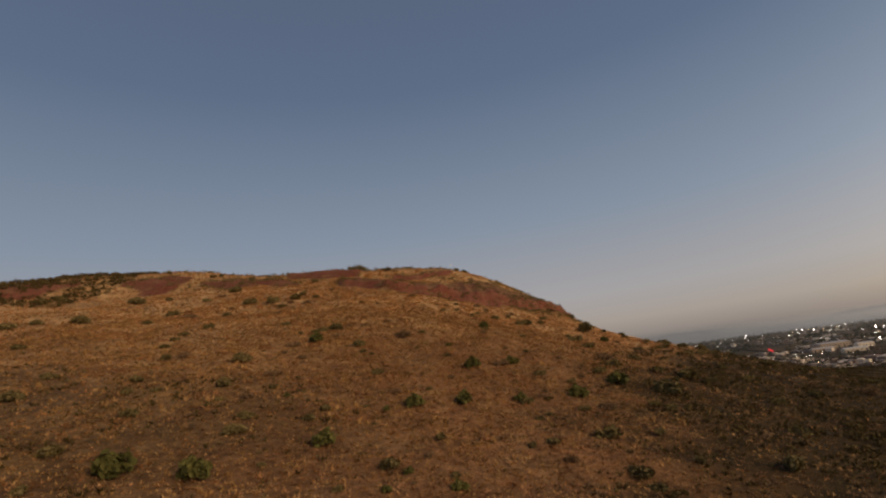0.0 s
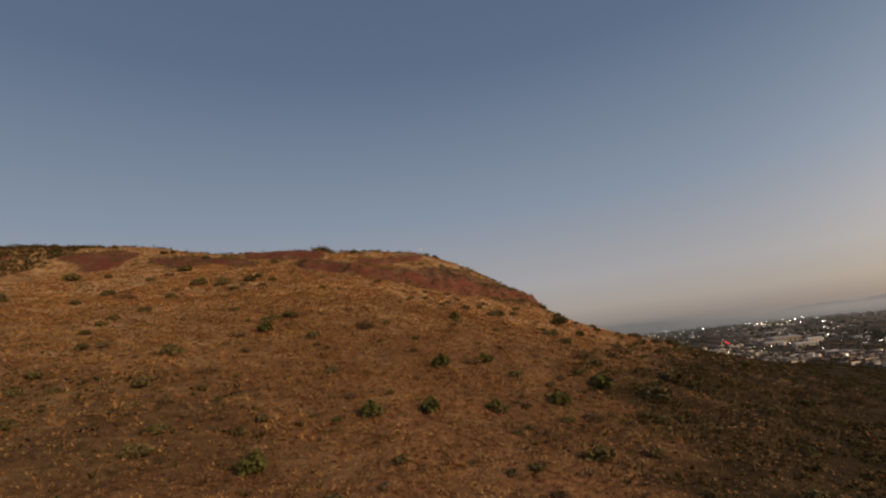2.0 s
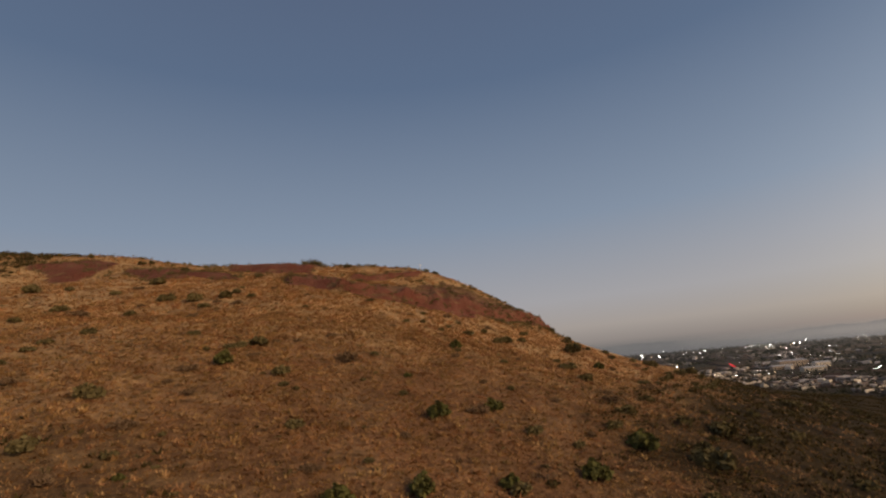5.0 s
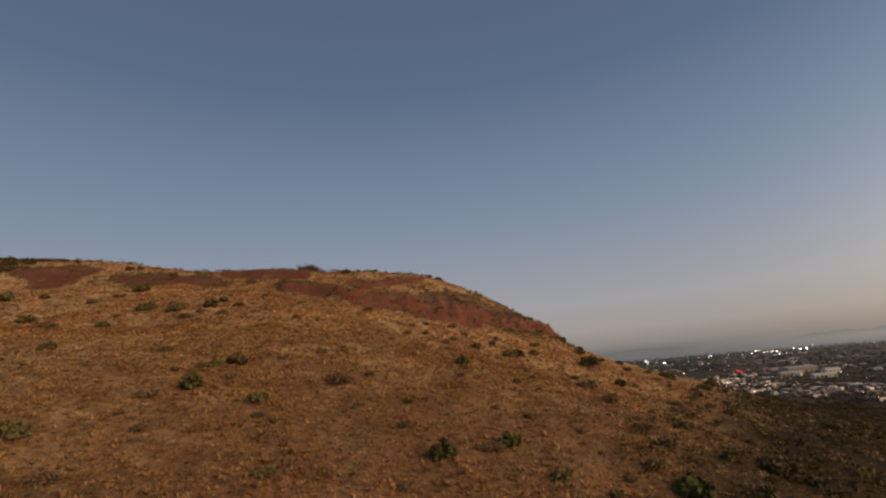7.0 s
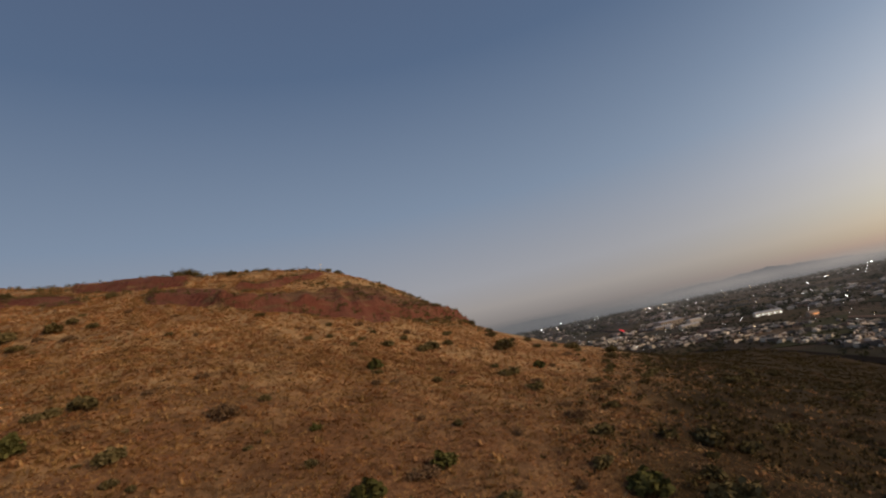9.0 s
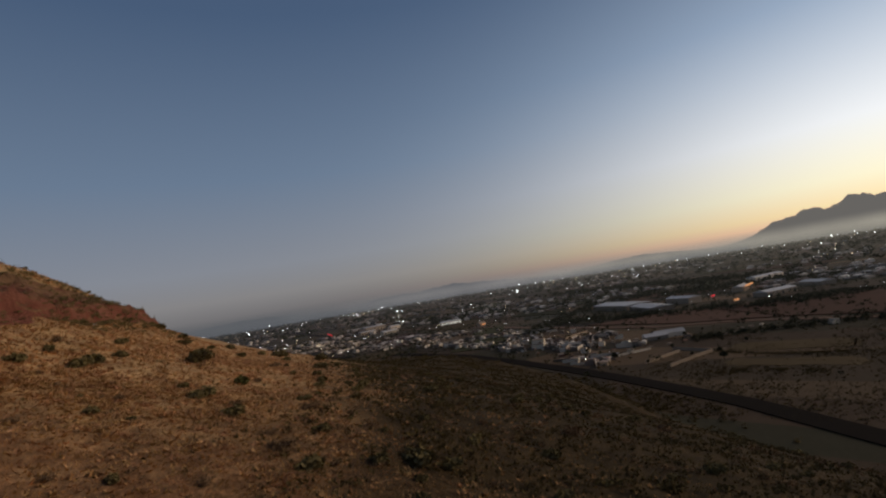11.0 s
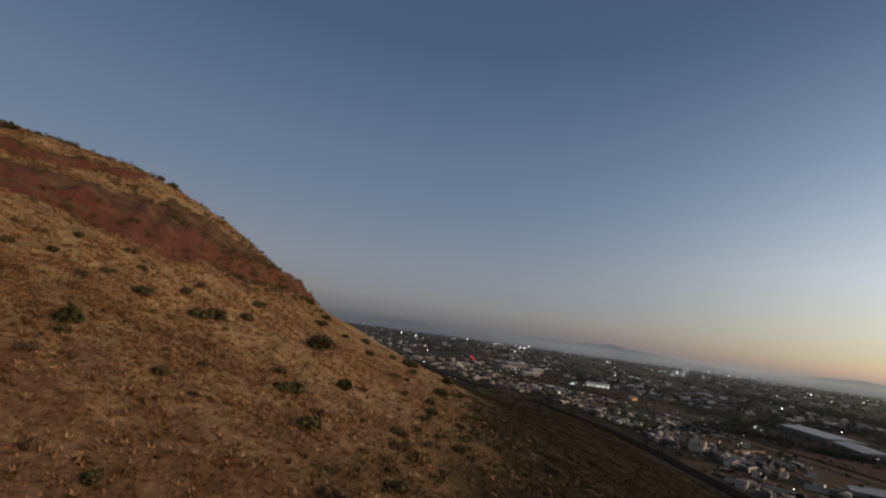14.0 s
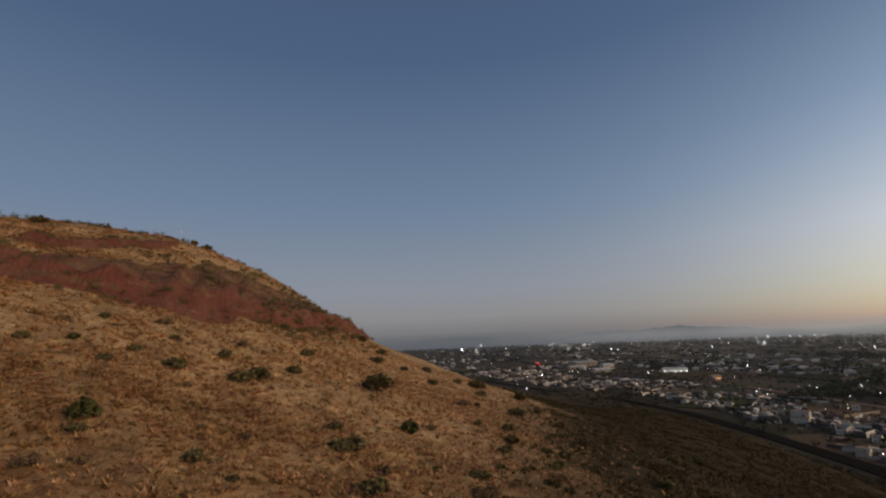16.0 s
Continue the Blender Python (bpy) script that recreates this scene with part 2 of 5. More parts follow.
def straw_material(name, tint):
    """Dry grass blades: pale straw in patches, browner between."""
    m, t, bsdf = material(name)
    geo, co = t.nodes.new("ShaderNodeNewGeometry"), t.nodes.new("ShaderNodeTexCoord")
    patch = noise_node(t, 0.3, 4, 0.6, vec=co.outputs["Object"])
    pick = ramp(t, [(0.38, (0, 0, 0)), (0.62, (1, 1, 1))])
    t.links.new(patch.outputs["Fac"], pick.inputs[0])
    dull = mix_colors(t, geo.outputs["Random Per Island"], (0.36, 0.186, 0.090), (0.50, 0.275, 0.132))
    pale = mix_colors(t, geo.outputs["Random Per Island"], (0.44, 0.268, 0.120), (0.62, 0.405, 0.184))
    tone = mix_colors(t, pick.outputs[0], dull, pale)
    sprout = noise_node(t, 0.75, 4, 0.6, vec=co.outputs["Object"])
    green = ramp(t, [(0.50, (0, 0, 0)), (0.62, (0.75, 0.75, 0.75))])
    t.links.new(sprout.outputs["Fac"], green.inputs[0])
    tone = mix_colors(t, green.outputs[0], tone, mix_colors(t, geo.outputs["Random Per Island"], (0.32, 0.205, 0.082), (0.53, 0.35, 0.148)))
    mauve = ramp(t, [(0.36, (0.7, 0.7, 0.7)), (0.46, (0, 0, 0))])
    t.links.new(sprout.outputs["Fac"], mauve.inputs[0])
    tone = mix_colors(t, mauve.outputs[0], tone, mix_colors(t, geo.outputs["Random Per Island"], (0.31, 0.15, 0.082), (0.50, 0.255, 0.140)))
    hue = t.nodes.new("ShaderNodeVectorMath")
    hue.operation = "MULTIPLY"
    hue.inputs[1].default_value = tint
    t.links.new(tone, hue.inputs[0])
    t.links.new(clumps(t, hue.outputs[0], co.outputs["Object"]), bsdf.inputs["Base Color"])
    bsdf.inputs["Roughness"].default_value = 0.9
    bsdf.inputs["Specular IOR Level"].default_value = 0.1
    return m


M_GROUND = ground_material()
M_STRAW = straw_material("dry_straw", (1.20, 1.13, 1.10))
M_STRAW_RED = straw_material("reddish_dry_straw", (0.91, 0.865, 0.77))
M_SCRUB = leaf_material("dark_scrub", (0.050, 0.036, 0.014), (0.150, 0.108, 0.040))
M_LEAF = leaf_material("olive_leaf", (0.088, 0.070, 0.028), (0.225, 0.172, 0.072))
M_LEAF_GREEN = leaf_material("green_leaf", (0.068, 0.068, 0.020), (0.155, 0.142, 0.044))
M_LEAF_BROWN = leaf_material("brown_twigs", (0.135, 0.083, 0.044), (0.270, 0.168, 0.088))
M_FAR_LEAF = leaf_material("valley_leaf", (0.030, 0.032, 0.018), (0.088, 0.084, 0.046))
M_BARK = plain("bark", (0.10, 0.07, 0.05), 0.95, 0.3, 3.0)
M_WHITE = plain("white_render", (0.80, 0.67, 0.50), 0.85, 0.3, 0.4)
M_GREY = plain("grey_block", (0.22, 0.178, 0.135), 0.9, 0.3, 0.4)
M_TAN = plain("tan_render", (0.36, 0.28, 0.20), 0.88, 0.2, 0.4)
M_BRICK = plain("red_brick", (0.24, 0.13, 0.09), 0.9, 0.2, 0.5)
M_ROOF = plain("concrete_roof", (0.26, 0.20, 0.15), 0.9, 0.4, 0.3)
M_SHEET = plain("metal_sheet_roof", (0.46, 0.44, 0.41), 0.6, 0.2, 0.15, metal=0.2)
M_GLASS = plain("window_dark", (0.04, 0.05, 0.06), 0.15, 0.2, 0.5)
M_DOOR = plain("door_paint", (0.16, 0.10, 0.07), 0.6, 0.3, 1.0)
M_ASPHALT = plain("asphalt", (0.024, 0.018, 0.013), 0.9, 0.25, 0.4)
M_DIRT = plain("dirt_track", (0.20, 0.13, 0.09), 0.95, 0.25, 0.2)
M_FIELD_RED = plain("ploughed_field", (0.105, 0.064, 0.044), 0.95, 0.3, 0.06)
M_FIELD_TAN = plain("stubble_field", (0.105, 0.076, 0.040), 0.95, 0.3, 0.06)
M_FIELD_GREEN = plain("green_field", (0.060, 0.056, 0.028), 0.95, 0.3, 0.06)
M_POLE = plain("galvanised_pole", (0.35, 0.35, 0.36), 0.5, 0.15, 2.0, metal=0.6)
M_LAMP = lit("white_lamp", (1.0, 0.94, 0.84), 32.0)
M_LAMP_WARM = lit("warm_lamp", (1.0, 0.66, 0.34), 14.0)
M_SIGN_RED = lit("red_sign", (1.0, 0.06, 0.07), 1.0)
M_SIGN_ORANGE = lit("orange_light", (1.0, 0.42, 0.16), 1.0)
M_WINDOW_LIT = lit("lit_window", (1.0, 0.93, 0.80), 2.2)


# ---- small helpers ----
def mesh_object(name, verts, faces, mat, parent=None):
    me = bpy.data.meshes.new(name)
    me.from_pydata(verts, [], faces)
    me.materials.append(mat)
    ob = new(name, me)
    ob.parent = parent
    return ob


def part(name, bm, mat, parent, label=""):
    me = bpy.data.meshes.new(name)
    bm.to_mesh(me)
    bm.free()
    me.materials.append(mat)
    ob = new(name, me)
    ob.parent = parent
    return tagged(ob, label)


def box(bm, x0, x1, y0, y1, z0, z1, bevel=0.0):
    r = bmesh.ops.create_cube(bm, size=1.0, matrix=Matrix.Translation(((x0 + x1) / 2, (y0 + y1) / 2, (z0 + z1) / 2)) @ Matrix.Diagonal((x1 - x0, y1 - y0, z1 - z0, 1)))
    if bevel:
        edges = {e for v in r["verts"] for e in v.link_edges}
        bmesh.ops.bevel(bm, geom=list(edges), offset=bevel, segments=1, affect="EDGES")
    return bm


def boxed(name, dims, mat, parent, bevel=0.0, label=""):
    return part(name, box(bmesh.new(), *dims, bevel), mat, parent, label)


def thing(name, label, category, group="", at=None):
    e = new(name)
    e.empty_display_size = 0.5
    if at is not None:
        e.matrix_world = at
    return tagged(e, label, category, group)


# ---- the ground: hillside and valley in one sheet ----
HILL_NET = (
    (61.7, 47.3, 33.0, 19.5, 7.6, -3.6, -16.8, -32.7, -50.3),
    (72.5, 59.1, 45.0, 30.7, 19.0, 9.2, -5.0, -23.3, -43.5),
    (82.2, 71.1, 58.2, 42.9, 31.2, 22.1, 6.5, -14.1, -36.6),
    (89.1, 82.0, 73.6, 59.1, 46.8, 30.9, 14.8, -4.7, -26.1),
    (91.9, 87.8, 84.9, 80.4, 70.8, 40.2, 21.0, 6.3, -7.6),
    (91.1, 89.1, 89.1, 91.5, 87.4, 53.4, 26.3, 12.3, 3.4),
    (87.1, 85.6, 85.4, 85.6, 79.2, 56.3, 29.9, 15.3, 7.6),
    (79.7, 76.4, 73.2, 68.8, 59.7, 43.2, 23.6, 9.2, -1.5),
    (70.2, 64.4, 57.7, 49.4, 38.6, 25.3, 10.7, -2.4, -14.2),
)
CREST_NET = (
    (-0.1, 2.3, 1.2, -3.4, -0.9, 0.3, -1.9, 0.7, 0.2),
    (-0.1, 0.8, 2.1, -0.6, 0.2, 1.0, -1.8, -0.8, -0.0),
    (-0.6, -2.4, 1.7, -1.9, 1.1, 3.3, -2.6, -4.1, 0.1),
    (7.0, 7.6, 3.0, -1.6, 0.7, 8.4, 5.5, -6.9, -0.4),
    (6.0, 7.0, 3.0, -0.0, -0.0, 1.8, 1.4, -3.3, 2.4),
    (0.0, -0.0, -0.0, 0.0, 0.0, 0.1, 0.6, 1.4, 2.2),
)
SLOPE_NET = (
    (-3.1, -3.9, -4.4, -4.2, -2.7, -0.1, -0.8, -1.8, -2.1),
    (-4.5, -6.2, -7.4, -7.0, -3.8, 0.9, 2.1, 0.2, -0.5),
    (-5.5, -8.1, -9.7, -8.5, -1.9, 2.0, 1.6, 0.3, 0.7),
    (-1.8, -8.5, -10.0, -8.1, -2.3, -0.3, -1.1, -1.4, 0.1),
    (8.2, -1.2, -6.1, -3.1, -0.5, -1.2, -1.9, -0.8, 0.4),
    (11.8, 6.9, 4.3, 2.3, 2.8, 1.5, 0.9, 2.1, 1.7),
    (12.6, 7.0, 4.0, -0.1, -0.9, 1.2, 0.5, 0.1, -0.2),
)
NET, FINER = np.array(HILL_NET), ((np.array(CREST_NET), -150.0, 130.0), (np.array(SLOPE_NET), -180.0, 70.0))
NET_X, NET_Y, NET_STEP = -240.0, -60.0, 60.0
# the valley floor, and the spread of the valley plan about a point over the hill flank
FLOOR, SPREAD, HUB = -35.0, 1.7, (14.0, 62.0, 50.0)


def spline(t):
    i = np.floor(t)
    u = t - i
    return i.astype(int), np.stack([(1 - u) ** 3, 3 * u ** 3 - 6 * u ** 2 + 4, -3 * u ** 3 + 3 * u ** 2 + 3 * u + 1, u ** 3], -1) / 6


def base_height(x, y):
    """The broad form of the hill: a smooth surface over a coarse net of heights, sinking away outside it."""
    ny, nx = NET.shape
    tx, ty = (x - NET_X) / NET_STEP, (y - NET_Y) / NET_STEP
    cx, cy = np.clip(tx, 0, nx - 1.001), np.clip(ty, 0, ny - 1.001)
    ix, wx = spline(cx)
    iy, wy = spline(cy)
    h = np.zeros_like(cx)
    for a in range(4):
        for b in range(4):
            h += wx[..., a] * wy[..., b] * NET[np.clip(iy + b - 1, 0, ny - 1), np.clip(ix + a - 1, 0, nx - 1)]
    for net, x0, y0 in FINER:
        ny, nx = net.shape
        jx, wx = spline((x - x0) / 30.0)
        jy, wy = spline((y - y0) / 30.0)
        for a in range(4):
            for b in range(4):
                kx, ky = jx + a - 1, jy + b - 1
                ok = (kx >= 0) & (kx < nx) & (ky >= 0) & (ky < ny)
                h += wx[..., a] * wy[..., b] * ok * net[np.clip(ky, 0, ny - 1), np.clip(kx, 0, nx - 1)]
    away = np.hypot(tx - cx, ty - cy) * NET_STEP
    h = h - away * 0.28
    # the foot of the hill is steeper
    return h - 0.7 * 4.0 * np.log1p(np.exp(np.clip((6.0 - h) / 4.0, -30, 30)))


def wave(x, y, scale, seed):
    """Smooth value noise, about -1 .. 1."""
    rng = np.random.RandomState(seed)
    table = rng.rand(64, 64) * 2 - 1
    u, v = x / scale, y / scale
    i, j = np.floor(u).astype(int), np.floor(v).astype(int)
    fu, fv = u - i, v - j
    fu, fv = fu * fu * (3 - 2 * fu), fv * fv * (3 - 2 * fv)
    g = lambda a, b: table[a % 64, b % 64]
    return (g(i, j) * (1 - fu) + g(i + 1, j) * fu) * (1 - fv) + (g(i, j + 1) * (1 - fu) + g(i + 1, j + 1) * fu) * fv


def smooth(t):
    t = np.clip(t, 0, 1)
    return t * t * (3 - 2 * t)


# red cut banks: along x, the foot and the head of each bank, and its extra steepness in metres
BANKS = (
    ((-20, -16, -11, -5, 0, 5, 11, 19, 29, 39, 48, 60), (159, 157, 157, 156, 161, 161, 164, 172, 184, 197, 211, 243), (162, 167, 179, 184, 186, 192, 203, 205, 210, 216, 228, 252), 4.2),
    ((-19, -14, -10, -5, 0, 4), (181, 181, 187, 194, 201, 209), (187, 192, 199, 206, 211, 214), 2.2),
    ((-41, -34, -28, -24, -18), (179, 164, 162, 160, 158), (185, 186, 188, 187, 166), 2.6),
    ((-65, -55, -47, -40, -34), (200, 193, 188, 187, 188), (204, 212, 218, 216, 208), 3.2),
    ((-98, -92, -86, -80, -76), (196, 189, 182, 176, 180), (199, 206, 205, 198, 186), 2.2),
    ((-79, -75, -70), (175, 177, 181), (183, 187, 184), 1.0),
    ((-78, -71, -64, -58, -53), (190, 185, 182, 178, 175), (196, 198, 194, 188, 180), 1.5),
    ((-136, -129, -123, -118, -111, -108), (205, 200, 194, 190, 191, 198), (210, 214, 217, 213, 210, 204), 2.8),
    ((-176, -165, -156, -152), (176, 170, 173, 196), (190, 196, 203, 206), 2.6),
)


def bank_fields(x, y):
    """How much each spot is bare red bank, and how much the bank lifts the ground there."""
    red, lift = np.zeros_like(x), np.zeros_like(x)
    wx = x + 1.5 * wave(x, y, 6.0, 5)
    runnel = 2.2 * np.abs(wave(x, y * 0.25, 4.6, 9)) + 0.9 * np.abs(wave(x, y * 0.6, 2.6, 10)) - 0.9
    for xs, low, high, tall in BANKS:
        a = np.interp(wx, xs, low) + 1.2 * wave(x, y, 5.0, 6)
        b = np.interp(wx, xs, high) + 2.0 * wave(x, y, 7.0, 7)
        t = (y - a) / np.maximum(b - a, 1.0)
        ends = smooth((wx - xs[0] + 2) / 4) * smooth((xs[-1] + 2 - wx) / 4)
        inside = smooth((y - a + 1.0) / 2.0) * smooth((b - y + 1.5) / 3.0) * ends
        red = np.maximum(red, inside)
        tt = np.clip(t, 0, 1)
        lift += ends * tall * (smooth(tt * 3.2) - tt) * (1 + 0.25 * wave(x, y, 5.0, 8))
        # runnels down the face, deep in the tall bank only
        lift -= inside * (1.0 if tall > 4 else 0.25) * runnel
    return red, lift


def bank_upper(x, y):
    """How far up its bank each spot lies, 0 at the bare foot to 1 at the overgrown head."""
    up = np.zeros_like(x)
    wx = x + 1.5 * wave(x, y, 6.0, 5)
    for xs, low, high, tall in BANKS[:1]:
        a, b = np.interp(wx, xs, low), np.interp(wx, xs, high)
        t = (y - a) / np.maximum(b - a, 1.0)
        up = np.maximum(up, smooth((t - 0.15) / 0.75) * (wx > xs[0] - 4) * (wx < xs[-1] + 4) * (t < 1.3))
    return up


def ground_height(x, y):
    x, y = np.asarray(x, float), np.asarray(y, float)
    h = base_height(x, y)
    red, lift = bank_fields(x, y)
    h = h + lift + 0.45 * wave(x, y, 9.0, 1) + 0.22 * wave(x, y, 3.5, 2) + 1.0 * wave(x, y, 28.0, 3) * smooth((y - 130) / 60)
    soft = 2.0
    h = h - FLOOR
    return FLOOR + np.where(h > 6 * soft, h, soft * np.log1p(np.exp(np.clip(h / soft, -30, 30)))) - 0.02


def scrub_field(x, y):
    """The dark scrub on the flank that falls to the valley, and a thinner patch low on the slope; its soil colour also
    carries painted shade.
    """
    # sparse scrub, and darkening painted in for the dim lower edge of the lens
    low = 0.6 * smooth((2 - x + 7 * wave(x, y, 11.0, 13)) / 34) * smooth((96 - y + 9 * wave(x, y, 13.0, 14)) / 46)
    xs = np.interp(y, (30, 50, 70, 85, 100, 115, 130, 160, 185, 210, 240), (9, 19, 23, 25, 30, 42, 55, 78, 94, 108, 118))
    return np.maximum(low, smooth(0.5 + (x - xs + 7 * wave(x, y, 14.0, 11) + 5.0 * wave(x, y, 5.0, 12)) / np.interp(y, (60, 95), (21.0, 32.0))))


def axis(points):
    """Grid lines: (start, stop, step) runs put end to end."""
    out = []
    for a, b, s in points:
        out += list(np.arange(a, b - 1e-6, s))
    return np.array(out + [points[-1][1]])


def build_ground():
    gx = axis([(-4800, -800, 400), (-800, -240, 40), (-240, -130, 5), (-130, -70, 2.5), (-70, 110, 1.2), (110, 440, 4), (440, 800, 40), (800, 4800, 400)])
    gy = axis([(-4800, -800, 400), (-800, -60, 40), (-60, 20, 5), (20, 245, 1.2), (245, 460, 5), (460, 900, 40), (900, 4800, 390)])
    x, y = np.meshgrid(gx, gy)
    z = ground_height(x, y)
    n, m = len(gx), len(gy)
    k = (np.arange(m - 1)[:, None] * n + np.arange(n - 1)[None]).ravel()
    me = bpy.data.meshes.new("ground")
    me.vertices.add(n * m)
    me.vertices.foreach_set("co", np.stack([x, y, z], -1).astype(np.float32).ravel())
    me.loops.add(len(k) * 4)
    me.loops.foreach_set("vertex_index", np.stack([k, k + 1, k + n + 1, k + n], -1).astype(np.int32).ravel())
    me.polygons.add(len(k))
    me.polygons.foreach_set("loop_start", np.arange(0, len(k) * 4, 4, dtype=np.int32))
    me.polygons.foreach_set("use_smooth", np.ones(len(k), bool))
    me.update(calc_edges=True)
    red, _ = bank_fields(x, y)
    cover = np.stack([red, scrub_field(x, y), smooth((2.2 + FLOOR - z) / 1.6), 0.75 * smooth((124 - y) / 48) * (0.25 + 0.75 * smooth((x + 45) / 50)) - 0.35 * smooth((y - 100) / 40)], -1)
    at = me.attributes.new("cover", "FLOAT_COLOR", "POINT")
    at.data.foreach_set("color", cover.astype(np.float32).ravel())
    brush = me.attributes.new("brush", "FLOAT", "POINT")
    brush.data.foreach_set("value", bank_upper(x, y).astype(np.float32).ravel())
    me.materials.append(M_GROUND)
    return tagged(new("ground", me), "dry grassy hillside with red cut banks above a wide dark valley", "ground", kind="structure")


build_ground()


def on_ground(x, y):
    return float(ground_height(np.array([x]), np.array([y]))[0])


# ---- dry grass and scrub, past counting ----
def tufts(name, x, y, size, tall, blades, mat, label, seed, spread=0.5, height=ground_height):
    """Clumps of narrow leaning blades in one mesh."""
    rng = np.random.RandomState(seed)
    n = len(x)
    z = height(x, y)
    az = rng.rand(n, blades) * 2 * np.pi
    r0 = rng.rand(n, blades) * 0.35 * size[:, None]
    lean = size[:, None] * (0.45 + spread * rng.rand(n, blades))
    up = tall[:, None] * (0.55 + 0.6 * rng.rand(n, blades))
    wide = size[:, None] * (0.16 + 0.16 * rng.rand(n, blades))
    cx, cy = x[:, None] + r0 * np.cos(az), y[:, None] + r0 * np.sin(az)
    px, py = -np.sin(az) * wide, np.cos(az) * wide
    zb = z[:, None] - 0.08
    v = np.stack([np.stack([cx + px, cy + py, zb + 0 * cx], -1), np.stack([cx - px, cy - py, zb + 0 * cx], -1),
                  np.stack([cx + np.cos(az) * lean, cy + np.sin(az) * lean, zb + up], -1)], 2).reshape(-1, 3)
    me = bpy.data.meshes.new(name)
    k = len(v) // 3
    me.vertices.add(len(v))
    me.vertices.foreach_set("co", v.astype(np.float32).ravel())
    me.loops.add(len(v))
    me.loops.foreach_set("vertex_index", np.arange(len(v), dtype=np.int32))
    me.polygons.add(k)
    me.polygons.foreach_set("loop_start", np.arange(0, len(v), 3, dtype=np.int32))
    me.update(calc_edges=True)
    me.materials.append(mat)
    return tagged(new(name, me), label, "grass" if "grass" in name else "scrub", kind="stuff")


def scatter(count, x0, x1, y0, y1, seed, keep):
    rng = np.random.RandomState(seed)
    x, y = x0 + rng.rand(count) * (x1 - x0), y0 + rng.rand(count) * (y1 - y0)
    ok = rng.rand(count) < keep(x, y)
    return x[ok], y[ok], rng


def grassy(x, y):
    red, _ = bank_fields(x, y)
    return (1 - red) * (1 - 0.9 * scrub_field(x, y)) * np.clip(0.62 + 0.55 * wave(x, y, 5.0, 21) + 0.25 * wave(x, y, 19.0, 22), 0.35, 1)


def build_grass():
    x, y, rng = scatter(140000, -95, 70, 15, 130, 31, grassy)
    s = 0.24 + 0.34 * rng.rand(len(x))
    tufts("dry_grass", x, y, s, 0.16 + 0.26 * rng.rand(len(x)), 5, M_STRAW_RED, "straw-coloured dry grass tufts over the near hillside", 32)
    x, y, rng = scatter(72000, -45, 45, 35, 135, 39, lambda a, b: (1 - bank_fields(a, b)[0]) * (1 - 0.55 * scrub_field(a, b)))
    s = 0.16 + 0.22 * rng.rand(len(x))
    tufts("dry_grass", x, y, s, 0.10 + 0.18 * rng.rand(len(x)), 4, M_STRAW_RED, "short matted dry grass between the tufts", 40)
    x, y, rng = scatter(52000, -190, 105, 100, 240, 33, grassy)
    s = 0.4 + 0.5 * rng.rand(len(x))
    tufts("dry_grass", x, y, s, 0.25 + 0.35 * rng.rand(len(x)), 5, M_STRAW, "straw-coloured dry grass tufts on the upper slope", 34)
    x, y, rng = scatter(50000, -75, 75, 125, 205, 37, grassy)
    s = 0.3 + 0.35 * rng.rand(len(x))
    tufts("dry_grass", x, y, s, 0.14 + 0.22 * rng.rand(len(x)), 5, M_STRAW, "straw-coloured dry grass below the red banks", 38)
    x, y, rng = scatter(26000, -120, 75, 55, 190, 131, lambda a, b: grassy(a, b) * np.clip(0.45 + 0.9 * wave(a, b, 2.3, 132), 0, 1))
    s = 0.38 + 0.4 * rng.rand(len(x))
    tufts("bunch_grass", x, y, s, 0.3 + 0.4 * rng.rand(len(x)), 9, M_STRAW_RED, "bunches of taller dry grass on the slope", 133, 0.3)
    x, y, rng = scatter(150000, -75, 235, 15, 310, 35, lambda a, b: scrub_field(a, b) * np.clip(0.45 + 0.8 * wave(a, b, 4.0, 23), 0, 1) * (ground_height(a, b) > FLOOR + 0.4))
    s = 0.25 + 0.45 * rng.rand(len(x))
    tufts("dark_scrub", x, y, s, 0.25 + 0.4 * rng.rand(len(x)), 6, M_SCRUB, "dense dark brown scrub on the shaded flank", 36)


build_grass()


# ---- shrubs ----
def leaves_mesh(name, rng, centres, radii, per, leaf, mat):
    """Small bent leaves round the given clump centres, as one mesh."""
    n = len(centres) * per
    c = np.repeat(centres, per, 0)
    r = np.repeat(radii, per)
    d = rng.randn(n, 3)
    d /= np.linalg.norm(d, axis=1)[:, None]
    p = c + d * (r * (0.55 + 0.5 * rng.rand(n)))[:, None]
    a = rng.randn(n, 3)
    a -= d * (a * d).sum(1)[:, None] * 0.6
    a /= np.linalg.norm(a, axis=1)[:, None]
    b = np.cross(a, rng.randn(n, 3))
    b /= np.linalg.norm(b, axis=1)[:, None]
    s = leaf * (0.6 + 0.9 * rng.rand(n))[:, None]
    v = np.stack([p - a * s, p + b * s * 0.6, p + a * s, p - b * s * 0.6], 1).reshape(-1, 3)
    v[:, 2] = np.maximum(v[:, 2], 0.02)
    me = bpy.data.meshes.new(name)
    me.from_pydata(v.tolist(), [], (np.arange(n)[:, None] * 4 + np.arange(4)[None]).tolist())
    me.materials.append(mat)
    return me


